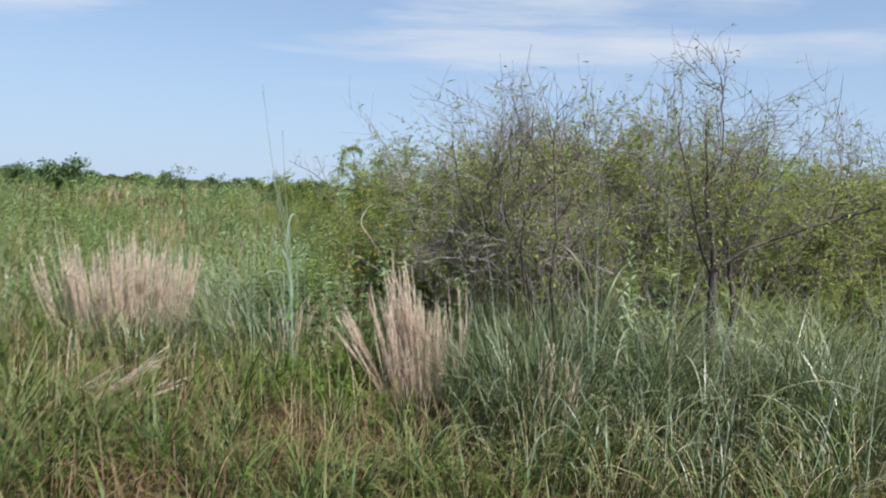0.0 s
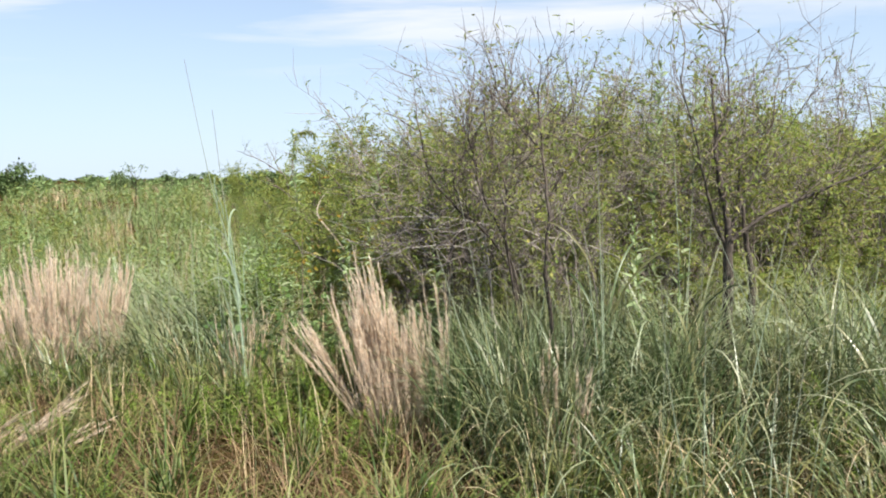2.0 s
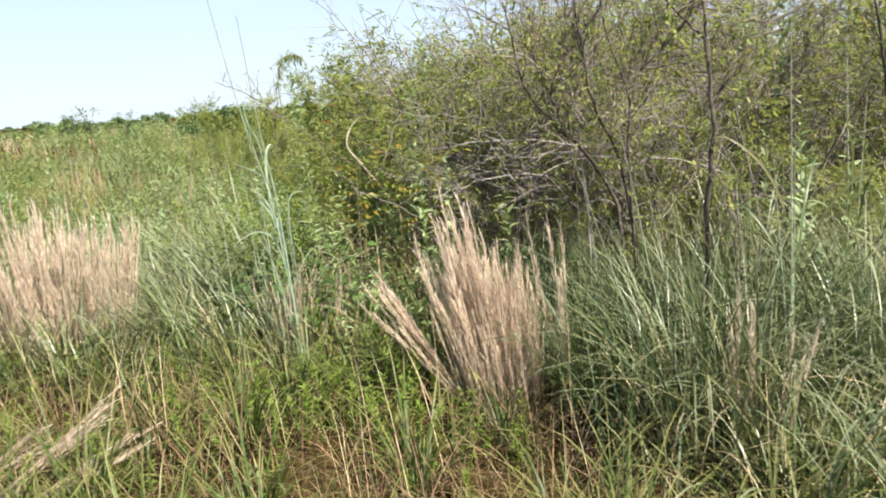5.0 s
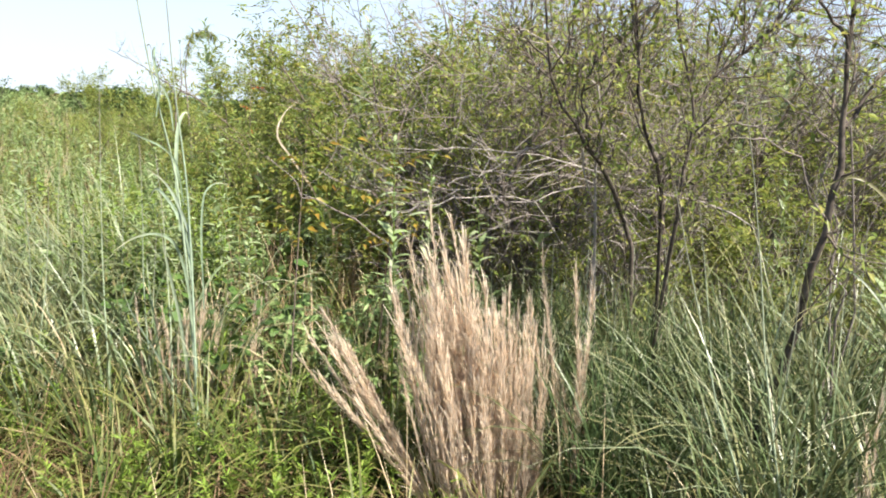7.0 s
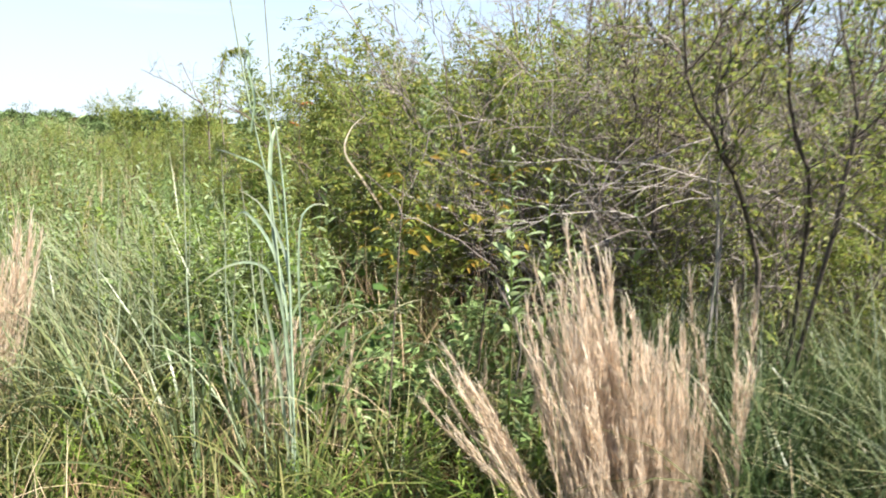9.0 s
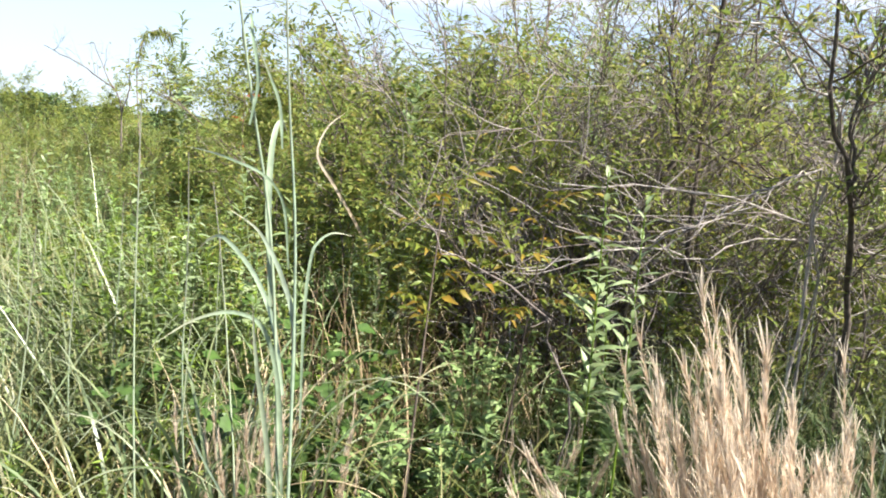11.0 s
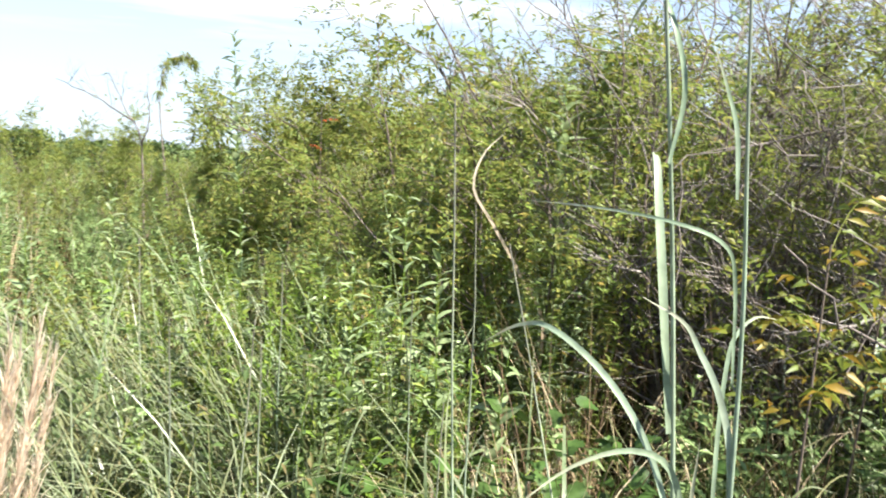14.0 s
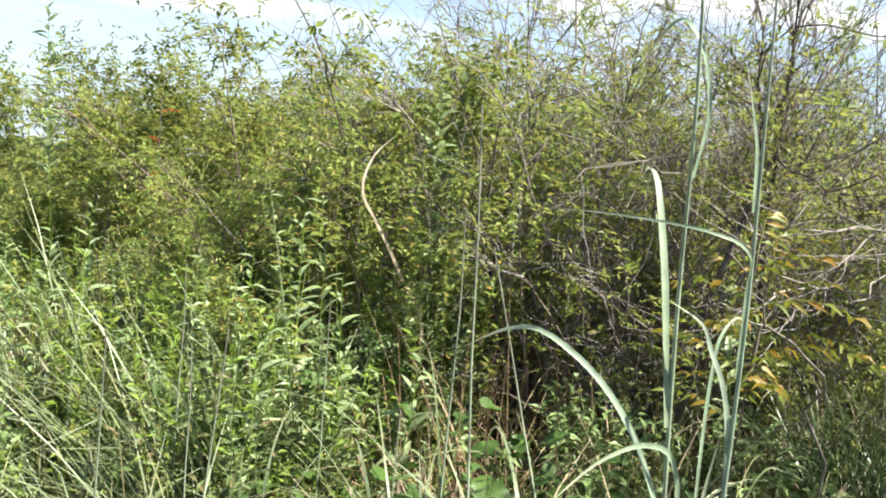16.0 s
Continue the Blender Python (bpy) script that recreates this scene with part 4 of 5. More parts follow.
RIGHT_BLADES = (([(-1.08, 4.91, .92), (-1.10, 4.9, 1.05), (-1.14, 4.88, 1.105), (-1.2, 4.9, 1.13), (-1.25, 5.0, 1.14), (-1.29, 5.13, 1.14)], .007),
                ([(-1.05, 4.92, .6), (-1.06, 4.92, .8), (-1.09, 4.92, .9), (-1.12, 4.93, .96), (-1.15, 4.93, 1.0), (-1.2, 4.95, 1.03)], .013),
                ([(-1.02, 4.98, .55), (-1.03, 4.98, .8), (-1.025, 4.98, .93), (-1.01, 4.98, .97), (-.98, 4.98, .99), (-.94, 4.98, .985)], .009),
                ([(-1.11, 4.9, 1.16), (-1.12, 4.9, 1.24), (-1.14, 4.9, 1.29), (-1.17, 4.9, 1.35)], .008),
                ([(-1.0, 4.97, .0), (-.96, 4.96, .4), (-.94, 4.95, .66), (-.9, 4.94, .74), (-.84, 4.93, .73)], .006),
                ([(-1.0, 5.0, .0), (-.9, 4.93, .36), (-.8, 4.86, .56), (-.68, 4.8, .6), (-.58, 4.78, .54)], .005),
                ([(-1.0, 4.95, .0), (-.88, 5.02, .4), (-.76, 5.06, .6), (-.62, 5.1, .66), (-.5, 5.12, .58)], .005))
for blade_set, culm in ((LEFT_BLADES, culm_a), (RIGHT_BLADES, culm_b)):
    for pts, w in blade_set:
        ribbon("blade", pts, w * .8, M_PALE if w > .006 else M_MID, culm, roll=(-.3, -.95, .2))

for x, y, height_at in ((-1.12, 5.1, .98), (-1.36, 5.14, .9), (-1.24, 5.3, .86)):
    bluestem("bluestem", "pale blue-green bluestem clump round the tall culms", 24, height_at, .1, 1, x, y, BLADE_SHAPES[9:] + SILVER_SHAPES, 9)

second = thing("tall_bluestem", "leaning blue-green bluestem with stiff pale blades in the meadow", "grass clump")
for pts, w in (([(-1.35, 4.9, -.02), (-1.42, 4.9, .35), (-1.5, 4.92, .62)], .012), ([(-1.3, 5.0, -.02), (-1.3, 5.05, .4), (-1.34, 5.1, .7)], .010),
               ([(-1.35, 4.9, -.02), (-1.48, 4.86, .3), (-1.66, 4.84, .46), (-1.82, 4.84, .44)], .010), ([(-1.35, 4.9, -.02), (-1.5, 4.8, .24), (-1.7, 4.72, .32), (-1.86, 4.68, .26)], .011),
               ([(-1.33, 4.9, -.02), (-1.28, 4.85, .3), (-1.18, 4.8, .48), (-1.05, 4.78, .5)], .008), ([(-1.37, 4.92, -.02), (-1.52, 4.95, .34), (-1.72, 5.0, .5), (-1.9, 5.02, .52)], .009)):
    ribbon("blade", pts, w * .6, M_BLUE, second)

arc = thing("dry_arched_blade", "long dry cream grass blade arched against the thicket", "grass blade")
ribbon("blade", [(-.5, 6.6, -.02), (-.44, 6.55, .55), (-.55, 6.55, .78), (-.68, 6.53, .97), (-.77, 6.52, 1.1), (-.74, 6.52, 1.22), (-.66, 6.52, 1.3)], .014, M_TAN, arc)

for x0, y0, tops in ((.89, 3.9, [(.84, 1.65), (.87, 1.2), (.78, 1.2)]), (1.46, 4.4, [(1.36, 1.97), (1.5, 1.6)])):
    ob = thing("tall_bluestem", "tall pale bluestem stalks rising before the thicket", "grass clump")
    for tx, tz in tops:
        rod("culm", [(x0, y0, -.02), (x0 + (tx - x0) * .4, y0, tz * .5), (tx, y0, tz)], .004, .0012, M_CULM, ob, 6)
    for j in range(6):
        a = rng.uniform(0, 6.28)
        d = rng.uniform(.2, .45)
        z = rng.uniform(.2, .8)
        ribbon("blade", [(x0, y0, z), (x0 + d * .3 * math.sin(a), y0 + d * .3 * math.cos(a), z + .25), (x0 + d * .7 * math.sin(a), y0 + d * .7 * math.cos(a), z + .38), (x0 + d * math.sin(a), y0 + d * math.cos(a), z + .34)], .010, M_BLUE, ob)


# ---- leafy shoots ----
def leaf_mesh(name, length, width, material, bow=.25, n=7):
    """A single pointed leaf lying along +y, with a folded midrib."""
    s = np.linspace(0, 1, n)
    w = width / 2 * np.sin(np.pi * np.clip(s, .0, 1) ** .8) ** .8 + .0006
    z = -bow * length * s ** 2
    v = np.stack([np.stack([-w, s * length, z + w * .35], 1), np.stack([0 * s, s * length, z], 1), np.stack([w, s * length, z + w * .35], 1)], 1)
    i = np.arange(n - 1) * 3
    q = np.concatenate([np.stack([i, i + 1, i + 4, i + 3], 1), np.stack([i + 1, i + 2, i + 5, i + 4], 1)])
    u = np.zeros((n, 3, 2))
    u[..., 1] = s[:, None]
    return Pieces().put(v, q=q, u=u).mesh(name, material)


SHOOT_LEAVES = [leaf_mesh("leaf", .09, .024, M_SHOOT, b) for b in (.1, .3, .55)]


def leafy_shoot(label, x, y, tall, count, start=.35, lean=(0, 0), size=1.0, z0=0.0, meshes=None):
    ob = thing("leafy_shoot", label, "weed", "leafy shoots", placed(x, y))
    pts = [(0, 0, -.02), (lean[0] * tall * .4, lean[1] * tall * .4, tall * .5), (lean[0] * tall, lean[1] * tall, tall)]
    stem = rod("stem", pts, .0042, .0014, M_FERN, ob, 5, k=10)
    for i in range(count):
        f = start + (1 - start) * (i + rng.uniform(0, .7)) / count
        c = part("leaf", (meshes or SHOOT_LEAVES)[rng.integers(3)], stem)
        s = size * rng.uniform(.75, 1.15) * (1.1 - .55 * max(0, (f - .7) / .3))
        c.matrix_basis = pose(lean[0] * tall * f, lean[1] * tall * f, tall * f, 0, 0, i * 137.5 + rng.uniform(-20, 20)) @ pose(0, 0, 0, rng.uniform(10, 60), rng.uniform(-20, 20), 0) @ Matrix.Diagonal((s, s, s, 1))
    return ob


PALE = "pale green leafy shoot with narrow willow-like leaves"
leafy_shoot(PALE, -.36, 4.85, 1.18, 40, .5, (-.04, 0), .85)
leafy_shoot(PALE, -.24, 4.9, 1.12, 32, .55, (-.02, 0), .78)
leafy_shoot(PALE, -1.07, 6.34, 1.12, 34, .3)
leafy_shoot(PALE, -.85, 6.6, .95, 26, .3)
for x, y, h in ((-1.3, 9.15, 1.93), (-.6, 7.4, 1.5), (-.3, 6.7, 1.6), (.1, 7.2, 1.8), (1.9, 6.3, 2.25), (2.3, 6.5, 2.45), (.0, 8.0, 1.95), (.9, 7.0, 2.3), (3.0, 6.7, 2.35)):
    leafy_shoot("tall leafy green shoot standing out of the thicket", x, y, h, 60, .5, (rng.normal(0, .04), rng.normal(0, .04)), 1.45)
for x, y, h in ((1.2, 4.3, 1.1), (1.38, 4.35, 1.15), (1.28, 4.5, 1.25), (-1.5, 7.2, .95), (-2.0, 8.0, 1.0), (.2, 5.6, .9), (-3.6, 8.5, 1.1), (-2.7, 9.2, 1.1), (1.7, 5.5, 1.1), (-1.35, 6.1, .8), (-1.7, 6.9, .9), (-.95, 5.95, .75), (-1.25, 6.4, .95), (-1.0, 6.15, .9), (-2.3, 7.4, .9), (.5, 5.7, .95), (-2.6, 8.2, 1.0)):
    leafy_shoot(PALE, x, y, h, 30, .3, (rng.normal(0, .06), rng.normal(0, .06)), .9)


# ---- small trees and named branches of the thicket ----
def limb_tree(name, label, limbs, boughs, twigs, leafs, leaf=(.042, .016), wood=None, twig_mat=None, leaf_mat=None, reach=.7):
    """A shrub whose main limbs are given as (points, thick, thin)."""
    ob = thing(name, label, "shrub")
    lines = []
    for pts, r0, r1 in limbs:
        pts = np.asarray(pts, float)
        k = 14
        s = np.linspace(0, len(pts) - 1, k)
        c = np.stack([np.interp(s, np.arange(len(pts)), pts[:, i]) for i in range(3)], 1)
        c[1:-1] = (c[:-2] + 2 * c[1:-1] + c[2:]) / 4 + rng.normal(0, .005, (k - 2, 3))
        lines.append(c)
        part("limb", tubes(Pieces(), c[None], (np.linspace(r0, r1, k) * rng.uniform(.9, 1.1, k))[None], 8).mesh("limb", wood or M_DARKBARK), ob)
    lines = np.stack(lines)
    b0, bw, bs_ = along(lines, boughs, .2, 1.0)
    bough = grow(b0, bw * .6 + rng.normal(0, .5, (boughs, 3)) + np.array([0, 0, .25]), rng.uniform(.3, 1.0, boughs) * reach, 8, .15, .06)
    t0, tw_, _ = along(bough, twigs, .15, 1.0)
    twig = grow(t0, tw_ * .6 + rng.normal(0, .5, (twigs, 3)), rng.uniform(.1, .3, twigs), 5, .2, .05)
    w = tubes(Pieces(), bough, rng.uniform(.0018, .0042, boughs)[:, None] * np.linspace(1, .3, 8)[None], 4)
    tubes(w, twig, rng.uniform(.0011, .002, twigs)[:, None] * np.linspace(1, .5, 5)[None], 3)
    part("branchwork", w.mesh("branchwork", twig_mat or M_TWIG), ob, kind="stuff")
    if leafs:
        l0, lw, _ = along(twig, leafs, .1, 1.0)
        keep = (l0[:, 2] < 1.75) | (rng.uniform(0, 1, leafs) > .75)
        l0, lw, leafs = l0[keep], lw[keep], int(keep.sum())
        part("foliage", leaves(Pieces(), l0, lw * .4 + rng.normal(0, .6, (leafs, 3)), spread(leaf[0], leafs, .6, 1.3), spread(leaf[1], leafs), small=True).mesh("foliage", leaf_mat or M_DEEP), ob, kind="stuff")
    return ob


limb_tree("dark_trunk_shrub", "old shrub with a dark trunk and a long level limb", [
    ([(1.76, 4.53, -0.05), (1.73, 4.47, 0.88), (1.71, 4.45, 1.14), (1.64, 4.45, 1.47), (1.6, 4.45, 1.9)], 0.036, 0.0035),
    ([(1.9, 4.55, -.05), (1.89, 4.52, .7), (1.86, 4.5, .95), (1.8, 4.48, 1.15), (1.78, 4.5, 1.5)], .028, .004),
    ([(1.71, 4.47, 0.99), (1.9, 4.45, 1.16), (2.13, 4.45, 1.25), (2.37, 4.45, 1.34), (2.71, 4.42, 1.47)], 0.01302, 0.0056),
    ([(1.72, 4.47, 0.96), (1.61, 4.42, 1.17), (1.5, 4.34, 1.47), (1.39, 4.34, 1.9)], 0.01116, 0.0035),
    ([(1.71, 4.47, 1.03), (1.83, 4.49, 1.32), (1.94, 4.49, 1.61), (2.05, 4.49, 1.9)], 0.00868, 0.0021),
    ([(1.71, 4.47, 1.1), (1.68, 4.56, 1.47), (1.79, 4.64, 1.83), (1.76, 4.71, 2.27)], 0.00868, 0.0028)], 90, 560, 2600, leaf=(.036, .014), leaf_mat=M_OLIVE, reach=.5)
limb_tree("dark_limbed_shrub", "leaning dark-stemmed shrub with open grey twigs", [
    ([(.72, 5.14, -.05), (.66, 5.08, .6), (.63, 5.06, .83), (.47, 4.98, 1.01), (.31, 4.83, 1.17), (.21, 4.8, 1.25), (.1, 4.78, 1.38), (.06, 4.75, 1.56), (.02, 4.75, 1.77)], 0.01178, 0.0028),
    ([(.31, 4.83, 1.17), (.26, 4.83, 1.26), (.23, 4.83, 1.38), (.3, 4.83, 1.51), (.33, 4.83, 1.7)], 0.00558, 0.0021),
    ([(.78, 5.1, -.05), (.64, 4.84, .7), (.48, 4.66, 1.13), (.41, 4.66, 1.24), (.37, 4.66, 1.35), (.34, 4.66, 1.5), (.31, 4.66, 1.78)], 0.00868, 0.0028),
    ([(.74, 5.05, -.05), (.58, 4.72, .7), (.5, 4.55, 1.07), (.52, 4.55, 1.16), (.51, 4.55, 1.36), (.44, 4.55, 1.5), (.39, 4.55, 1.75)], 0.00868, 0.0028),
    ([(.51, 4.55, 1.36), (.59, 4.55, 1.47), (.74, 4.55, 1.58), (.84, 4.55, 1.72)], 0.00558, 0.0021)], 90, 560, 1500, leaf=(.034, .013), leaf_mat=M_OLIVE, reach=.42)
limb_tree("dark_limbed_shrub", "upright dark-stemmed shrub with a reddish foot", [
    ([(.82, 4.5, -.05), (.7, 4.2, .6), (.63, 4.06, .98), (.65, 4.06, 1.16), (.64, 4.06, 1.35), (.62, 4.06, 1.57), (.6, 4.06, 1.8)], 0.0124, 0.0042),
    ([(.65, 4.06, 1.3), (.75, 4.08, 1.45), (.9, 4.1, 1.6), (1.0, 4.1, 1.8)], 0.0062, 0.0021),
    ([(.62, 4.06, 1.5), (.56, 4.08, 1.6), (.46, 4.1, 1.68), (.4, 4.1, 1.82)], 0.00496, 0.0021)], 36, 230, 620, leaf=(.034, .013), leaf_mat=M_OLIVE, reach=.34)
limb_tree("dark_limbed_shrub", "old shrub with forked dark limbs behind the sumac", [
    ([(.2, 5.9, -.05), (.24, 5.83, .6), (.29, 5.8, .96), (.4, 5.8, 1.07), (.47, 5.8, 1.27), (.61, 5.8, 1.45), (.83, 5.8, 1.67), (1.05, 5.8, 1.9)], 0.01488, 0.0049),
    ([(.47, 5.8, 1.27), (.46, 5.8, 1.42), (.38, 5.8, 1.6), (.38, 5.8, 1.85)], 0.00744, 0.0028),
    ([(.64, 5.85, -.05), (.62, 5.82, .7), (.59, 5.8, 1.22), (.57, 5.8, 1.43), (.57, 5.8, 1.6), (.59, 5.8, 1.77), (.57, 5.8, 2.0)], 0.01178, 0.0035),
    ([(.57, 5.8, 1.4), (.4, 5.7, 1.33), (.55, 5.55, 1.24), (.72, 5.5, 1.18)], 0.00496, 0.0021)], 90, 520, 1900, leaf=(.034, .013), leaf_mat=M_OLIVE, reach=.5)


def dead_branch(label, pts, r0, r1, side_twigs=10, reach=.3):
    """A bare fallen branch with its own side twigs."""
    ob = thing("dead_branch", label, "branch", "dead branches")
    pts = np.asarray(pts, float)
    k = 16
    s = np.linspace(0, len(pts) - 1, k)
    c = np.stack([np.interp(s, np.arange(len(pts)), pts[:, i]) for i in range(3)], 1)
    c[1:-1] = (c[:-2] + 2 * c[1:-1] + c[2:]) / 4 + rng.normal(0, .014, (k - 2, 3))
    part("bough", tubes(Pieces(), c[None], np.linspace(r0, r1, k)[None], 6).mesh("bough", M_DEAD), ob)
    if side_twigs:
        t0, tw_, _ = along(c[None], side_twigs, .15, 1.0)
        tw2 = grow(t0, tw_ * .8 + rng.normal(0, .45, (side_twigs, 3)), rng.uniform(.3, 1, side_twigs) * reach, 6, .16, .02)
        for i in range(side_twigs):
            part("twig", tubes(Pieces(), tw2[i:i + 1], np.linspace(.0024, .0008, 6)[None], 4).mesh("twig", M_DEAD), ob)
    return ob


GREY = "bare grey dead branch sprawling out of the thicket"
dead_branch(GREY, [(1.5, 5.7, .0), (1.48, 5.3, .8), (1.11, 5.2, .97), (.75, 5.2, 1.03), (.39, 5.2, 1.1), (.16, 5.2, 1.12), (-.07, 5.2, 1.15), (-.36, 5.2, 1.13)], .0045, .0015, 16, .45)
dead_branch(GREY, [(.9, 4.3, .0), (.85, 4.2, .8), (.76, 4.2, 1.21), (.7, 4.2, 1.3), (.62, 4.2, 1.34), (.53, 4.2, 1.36), (.36, 4.2, 1.37)], .0035, .0014, 6, .2)
dead_branch(GREY, [(.95, 4.3, .0), (.88, 4.2, 1.1), (.75, 4.2, 1.38), (.62, 4.2, 1.46), (.51, 4.2, 1.5), (.32, 4.2, 1.53)], .0035, .0012, 6, .2)
dead_branch(GREY, [(.8, 4.15, .0), (.78, 4.1, .8), (.73, 4.1, .97), (.57, 4.1, 1.17), (.47, 4.1, 1.28), (.39, 4.1, 1.3)], .0035, .0014, 6, .2)
dead_branch(GREY, [(.6, 5.2, .0), (.45, 5.0, .9), (.29, 4.95, 1.24), (.2, 4.95, 1.21), (.05, 4.95, 1.14), (-.08, 4.95, 1.07), (-.19, 4.95, 1.02)], .0045, .0015, 9, .25)
dead_branch(GREY, [(.5, 5.2, .0), (.45, 5.05, 1.2), (.36, 5.0, 1.42), (.25, 5.0, 1.48), (.11, 5.0, 1.56), (-.02, 5.0, 1.61)], .006, .002, 10, .3)
dead_branch(GREY, [(1.0, 5.9, .0), (.9, 5.5, .9), (.74, 5.4, 1.24), (.62, 5.4, 1.2), (.39, 5.4, 1.06), (.16, 5.4, .98)], .0045, .0015, 14, .4)
dead_branch(GREY, [(.9, 6.0, .0), (.7, 5.7, .6), (.3, 5.5, .95), (-.1, 5.4, .9), (-.3, 5.4, .85)], .0045, .0015, 14, .4)
dead_branch(GREY, [(1.1, 6.0, .0), (1.0, 5.9, .8), (.7, 5.8, 1.3), (.3, 5.8, 1.45), (-.1, 5.8, 1.5)], .0045, .0015, 16, .5)
dead_branch(GREY, [(.5, 6.2, .0), (.45, 6.0, .7), (.2, 5.9, 1.2), (-.2, 5.8, 1.3), (-.5, 5.8, 1.2)], .0045, .0015, 16, .5)
dead_branch("long pale dead stem slanting through the sumac", [(-.2, 5.15, .0), (-.3, 5.12, .74), (-.64, 5.08, .94), (-.82, 5.1, 1.08)], .004, .0018, 4, .1)
dead_branch(GREY, [(.1, 6.4, .0), (.0, 6.3, .8), (-.3, 6.3, 1.4), (-.6, 6.4, 1.75)], .0045, .0015, 14, .4)
for x0, y0, z0, turn in ((1.5, 5.5, 1.0, .1), (1.0, 5.35, 1.02, -.08), (1.3, 5.6, .85, .0)):
    dead_branch(GREY, [(x0 + .2, y0 + .5, .0), (x0 + .05, y0 + .2, z0 * .75), (x0 - .3, y0, z0), (x0 - .75, y0 - .05, z0 + turn), (x0 - 1.2, y0 - .1, z0 + turn * .4)], .005, .0016, 15, .55)
dead_branch("slanting pale dead stem among the bluestem", [(1.95, 4.5, .0), (1.75, 4.75, .5), (1.52, 4.9, .86), (1.4, 5.0, 1.0)], .004, .002, 3, .15)


# ---- sumac ----
def compound_leaf(name, pairs, length, material, leaflet=.042):
    p = Pieces()
    s = np.linspace(0, 1, 8)
    path = np.stack([0 * s, s * length, .12 * length * np.sin(s * 2.2) - .3 * length * s ** 2], 1)
    tubes(p, path[None], np.linspace(.0013, .0006, 8)[None], 3)
    f = np.linspace(.22, .97, pairs)
    for sgn in (-1, 1):
        at = np.stack([np.interp(f, s, path[:, i]) for i in range(3)], 1)
        way = np.stack([np.full(pairs, sgn * 1.0), np.full(pairs, .45), np.full(pairs, -.35) + rng.normal(0, .15, pairs)], 1)
        leaves(p, at, way, spread(leaflet, pairs, .8, 1.15), spread(leaflet * .36, pairs), .3)
    leaves(p, path[-1:], np.array([[0, 1, -.5]]), leaflet, leaflet * .36, .3)
    return p.mesh(name, material)


SUMAC = [compound_leaf("compound_leaf", 5, .19, M_SUMAC), compound_leaf("compound_leaf", 6, .23, M_SUMAC), compound_leaf("compound_leaf", 4, .15, M_SUMAC)]
RED_LEAF = compound_leaf("compound_leaf", 3, .09, M_RED, .03)


def sumac(label, x, y, tall, count, lean=(0, 0), meshes=None, name="sumac"):
    ob = thing(name, label, "shrub", "sumac shrubs", placed(x, y))
    stem = rod("stem", [(0, 0, -.02), (lean[0] * .4, lean[1] * .4, tall * .5), (lean[0], lean[1], tall)], .004, .002, M_TWIG, ob, 6, k=10)
    for i in range(count):
        f = .66 + .34 * (i + .5) / count
        c = part("compound_leaf", (meshes or SUMAC)[i % len(meshes or SUMAC)], stem)
        s = rng.uniform(.8, 1.15)
        c.matrix_basis = pose(lean[0] * f, lean[1] * f, tall * f, 0, 0, i * 137.5) @ pose(0, 0, 0, rng.uniform(5, 45), 0, 0) @ Matrix.Diagonal((s, s, s, 1))
    return ob


sumac("sumac shrub turning yellow and orange beside the thicket", -.72, 5.12, 1.07, 11, (.03, 0))
sumac("sumac shrub turning yellow and orange beside the thicket", -.36, 5.32, 1.04, 11, (.05, -.03))
sumac("sumac shrub turning yellow and orange in the thicket", .9, 6.0, 1.3, 14)
sumac("slender sumac with a few small red leaves above the olive shrubs", -.96, 8.3, 1.42, 3, meshes=[RED_LEAF])


# ---- bramble with broad leaves ----
def broad_leaf(name):
    a = np.linspace(0, 2 * np.pi, 31)[:-1]
    r = .036 * (1 + .30 * np.cos(3 * a) + .09 * np.cos(15 * a))
    v = np.vstack([[0, .045, 0], np.stack([r * np.sin(a), .045 + r * np.cos(a), .012 * np.sin(2 * a) - 1.5 * (r * np.cos(a)) ** 2], 1)])
    n = len(a)
    t = np.stack([np.zeros(n, int), 1 + np.arange(n), 1 + (np.arange(n) + 1) % n], 1)
    return Pieces().put(v, t=t).mesh(name, M_BROAD)


BROAD = [broad_leaf("leaf") for i in range(2)]


def bramble(label, x, y, count, radius, tall):
    ob = thing("bramble", label, "bramble", "brambles", placed(x, y))
    for i in range(4):
        a = rng.uniform(0, 6.28)
        rod("cane", [(0, 0, -.02), (radius * .5 * math.sin(a), radius * .5 * math.cos(a), tall * .9), (radius * math.sin(a), radius * math.cos(a), tall * .6)], .0028, .0014, M_FERN, ob, 5, k=10)
    for i in range(count):
        a, r = rng.uniform(0, 360), math.sqrt(rng.uniform(0, 1)) * radius
        c = part("leaf", BROAD[i % 2], ob)
        s = rng.uniform(.6, 1.1)
        c.matrix_basis = pose(r * math.sin(radians(a)), r * math.cos(radians(a)), tall * rng.uniform(.45, 1.0), 0, 0, rng.uniform(0, 360)) @ pose(0, 0, 0, rng.uniform(-40, 30), rng.uniform(-30, 30), 0) @ Matrix.Diagonal((s, s, s, 1))
    return ob


for x, y, c, r, h in ((-1.05, 5.5, 32, .24, .55), (-1.3, 5.7, 22, .22, .5), (-.8, 5.7, 28, .25, .55), (-.95, 5.3, 16, .2, .42), (-1.9, 5.6, 18, .25, .35), (-2.2, 5.3, 14, .2, .3), (1.15, 5.1, 14, .2, .35), (-.9, 6.3, 18, .25, .55), (-1.6, 6.6, 16, .3, .5), (-.4, 5.5, 14, .2, .4)):
    bramble("low bramble with broad dark green leaves", x, y, c, r, h)


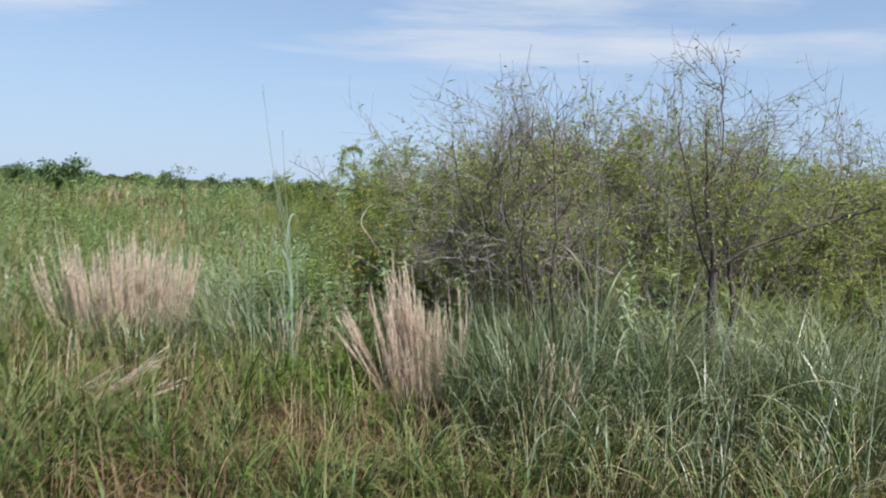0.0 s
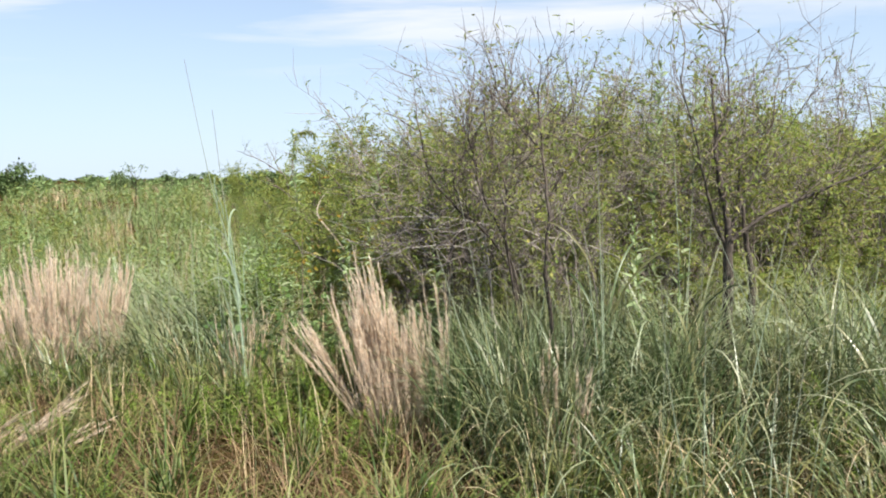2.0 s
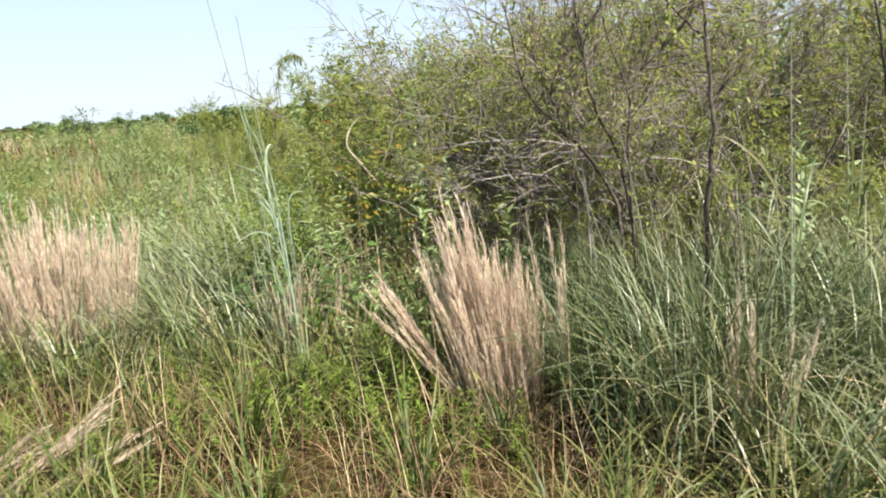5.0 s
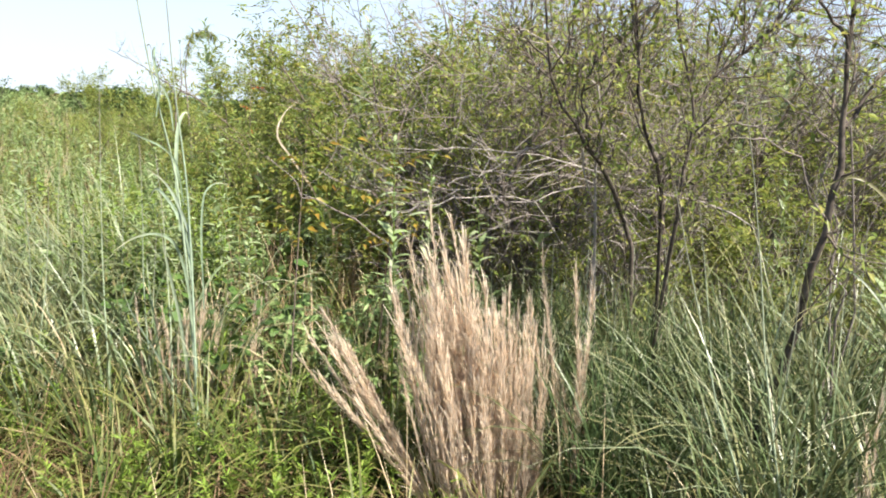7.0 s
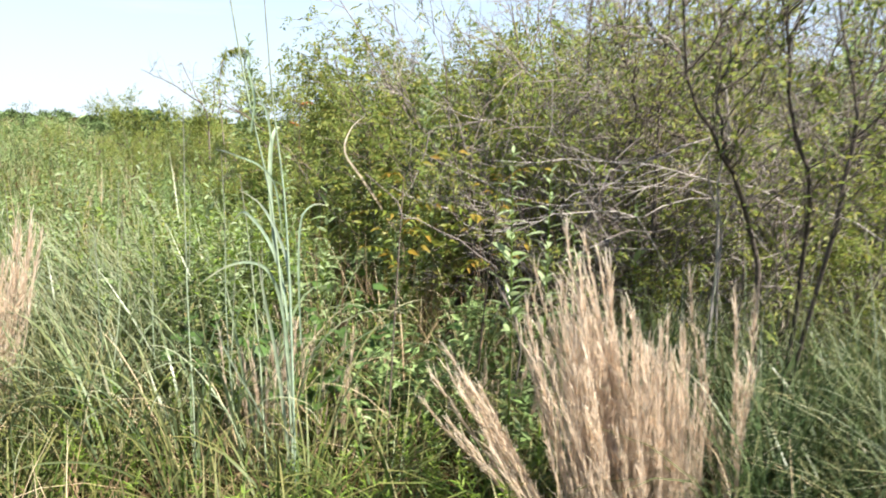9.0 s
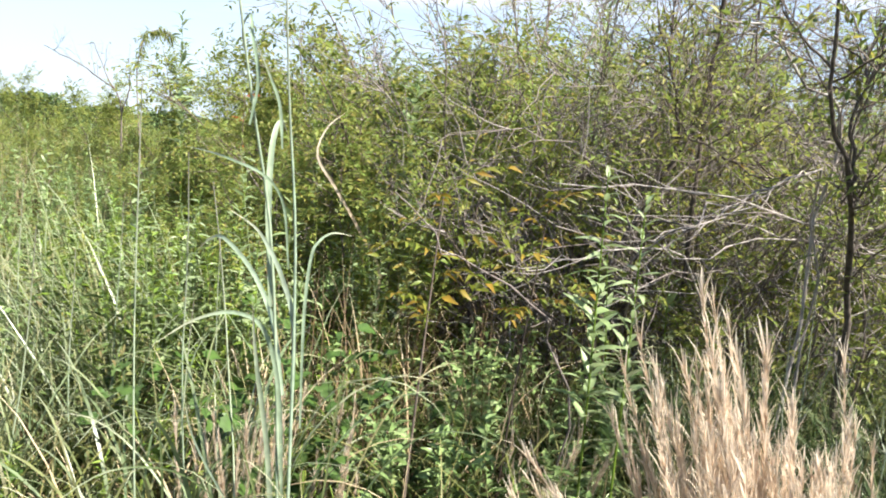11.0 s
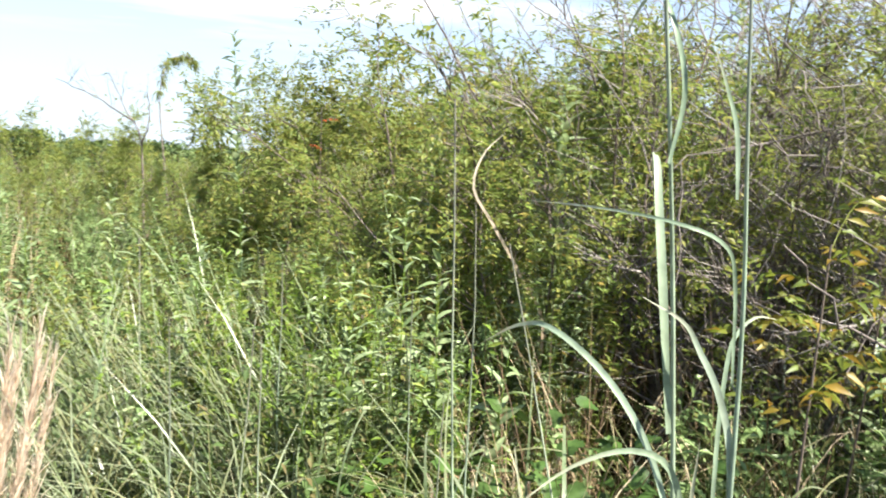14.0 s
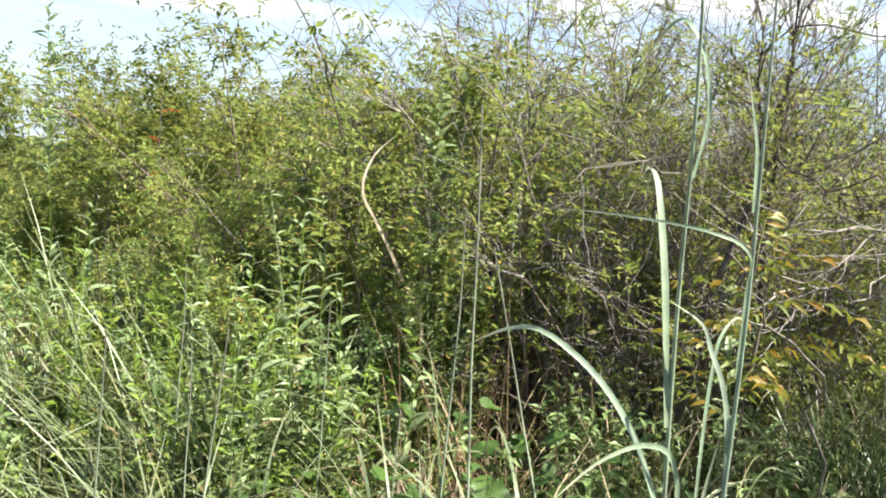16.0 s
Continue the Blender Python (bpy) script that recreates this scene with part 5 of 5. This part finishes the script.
# ---- soft goldenrod mounds ----
def goldenrod(label, x, y, stems, radius, tall):
    ob = thing("goldenrod", label, "weed", "goldenrod mounds", placed(x, y))
    a = rng.uniform(0, 6.28, stems)
    r = np.sqrt(rng.uniform(0, 1, stems)) * radius
    base = np.stack([r * np.sin(a), r * np.cos(a), np.full(stems, -.02)], 1)
    path = grow(base, np.stack([np.sin(a) * .3, np.cos(a) * .3, np.ones(stems)], 1), tall * rng.uniform(.65, 1.1, stems), 6, .08, .03)
    for i in range(stems):
        part("stem", tubes(Pieces(), path[i:i + 1], np.linspace(.0018, .0008, 6)[None], 4).mesh("stem", M_FERN), ob)
    n = stems * 42
    l0, lw, f = along(path, n, .2, 1.0)
    th = rng.uniform(0, 6.28, n)
    part("foliage", leaves(Pieces(), l0, np.stack([np.sin(th), np.cos(th), rng.uniform(.1, 1.2, n)], 1), spread(.034, n), spread(.006, n), .15, True).mesh("foliage", M_FERN), ob, kind="stuff")
    return ob


for x, y, r, h in ((-.72, 4.5, .22, .38), (-.5, 4.25, .18, .32), (-.95, 4.35, .2, .34), (-.45, 4.7, .2, .42), (-1.1, 5.45, .2, .45), (-1.55, 5.3, .2, .4), (1.95, 3.5, .2, .5), (2.2, 3.9, .22, .55), (2.0, 4.4, .2, .6), (-2.3, 5.2, .25, .4), (-2.9, 5.5, .25, .42), (-3.4, 5.6, .25, .4), (-1.8, 6.3, .25, .5),
                   (-1.4, 4.6, .2, .3), (-2.3, 4.5, .25, .28), (-3.0, 4.6, .25, .3), (.35, 4.2, .15, .3), (-1.9, 7.0, .3, .6), (-3.4, 7.4, .3, .7), (2.7, 4.3, .25, .6)):
    goldenrod("soft bright green goldenrod mound with fine narrow leaves", x, y, 16, r, h)


# ---- weeds against the sky ----
plume = thing("plume_weed", "tall weed with a drooping feathery plume against the sky", "weed")
rod("stem", [(-1.72, 12.2, -.02), (-1.8, 12.2, 1.0), (-1.86, 12.2, 1.7), (-1.78, 12.2, 2.08), (-1.6, 12.2, 2.15), (-1.5, 12.2, 2.05)], .010, .003, M_TWIG, plume, 6)
n = 260
f = rng.uniform(0, 1, n)
at = np.stack([np.interp(f, [0, .4, .7, 1], [-1.86, -1.78, -1.6, -1.5]), np.full(n, 12.2), np.interp(f, [0, .4, .7, 1], [1.75, 2.08, 2.15, 2.05])], 1)
part("plume", leaves(Pieces(), at, rng.normal(0, .5, (n, 3)) + np.array([.3, 0, -.5]), spread(.12, n), spread(.012, n), .3).mesh("plume", M_DEEP), plume, kind="stuff")
limb_tree("bare_weed", "forked bare dark weed stem rising over the field", [
    ([(-2.02, 12.8, -.05), (-2.02, 12.8, .7), (-2.03, 12.8, 1.3), (-2.2, 12.8, 1.6), (-2.35, 12.8, 1.95)], .014, .004),
    ([(-2.03, 12.8, 1.2), (-1.95, 12.8, 1.5), (-1.98, 12.8, 1.8)], .010, .003), ([(-2.1, 12.8, 1.45), (-2.5, 12.8, 1.7), (-2.85, 12.8, 1.85)], .008, .003)], 12, 50, 60, wood=M_TWIG, reach=.35)


# ---- far bushes and trees ----
def far_tree(name, label, tall, wide, leafs, leaf, material, trunk=.12, group="far bushes", k=16, low=.25):
    ob = thing(name, label, "tree", group)
    part("trunk", tubes(Pieces(), np.array([[(0, 0, -.1), (.03 * wide, 0, tall * .3), (0, .02 * wide, tall * .7)]], float), np.array([[trunk, trunk * .7, trunk * .3]]), 7).mesh("trunk", M_DARKBARK), ob)
    c = np.stack([rng.normal(0, .26, k) * wide, rng.normal(0, .26, k) * wide, tall * rng.uniform(low, .86, k)], 1)
    c[:, :2] *= (1.15 - .6 * (c[:, 2:3] / tall))
    limb = np.stack([np.stack([0 * c[:, 0], 0 * c[:, 0], c[:, 2] * .35], 1), c * .6 + np.array([0, 0, .12 * tall]), c], 1)
    for i in range(k):
        part("limb", tubes(Pieces(), limb[i:i + 1], np.array([[trunk * .4, trunk * .25, trunk * .1]]), 4).mesh("limb", M_DARKBARK), ob)
    i = rng.integers(0, k, leafs)
    d = unit(rng.normal(0, 1, (leafs, 3))) * (rng.uniform(0, 1, leafs) ** .5)[:, None] * rng.uniform(.2, .32, k)[i][:, None] * np.array([wide, wide, tall * .62])
    part("crown", leaves(Pieces(), c[i] + d, rng.normal(0, 1, (leafs, 3)), spread(leaf, leafs), spread(leaf * .45, leafs), .2, True).mesh("crown", material), ob, kind="stuff")
    return ob


FAR = [far_tree("far_bush", "rounded dark green bush far across the field", 3.3, 4.4, 1900, .34, M_FAR, k=28, low=.12),
       far_tree("far_bush", "low spreading green bush far across the field", 2.3, 4.2, 1300, .3, M_FAR, .08),
       far_tree("far_sapling", "thin open sapling far across the field", 3.0, 2.2, 260, .22, M_FAR, .05)]
for i, (k, x, y, s) in enumerate(((0, -32.0, 60, 1.0), (1, -7.2, 38, .75), (2, -22.0, 60, .95), (2, -24.0, 62, .8), (2, -19.4, 61, .8), (1, -4.6, 37, .8), (1, -9.4, 40, .6), (1, -2.0, 36, .85), (2, -29, 75, .9), (1, -36, 66, .8), (0, -42, 70, .8), (1, 16, 25, 1.2), (1, 14, 18, 1.15), (1, 18, 14, 1.2), (1, 12, 13, 1.0), (1, -12, 55, .5), (1, -15, 48, .45), (2, -14, 58, .8), (1, 22, 20, 1.4), (0, -9.5, 44, .6))):
    m = placed(x, y, rng.uniform(0, 360), s)
    if i < 3:
        FAR[k].matrix_basis = m
    else:
        copy_thing(FAR[k], m)
belt = far_tree("far_tree", "small dark tree in the wooded belt on the horizon", 6.5, 12.0, 300, 1.6, M_FAR, .25, "horizon trees", 3, .02)
first = True
for a in np.arange(-50, 66, .75):
    a += rng.uniform(-.6, .6)
    r = rng.uniform(300, 460)
    m = placed(r * math.sin(radians(a)), r * math.cos(radians(a)), rng.uniform(0, 360), rng.uniform(.6, 1.1), 1.4)
    if first:
        belt.matrix_basis, first = m, False
    else:
        copy_thing(belt, m)
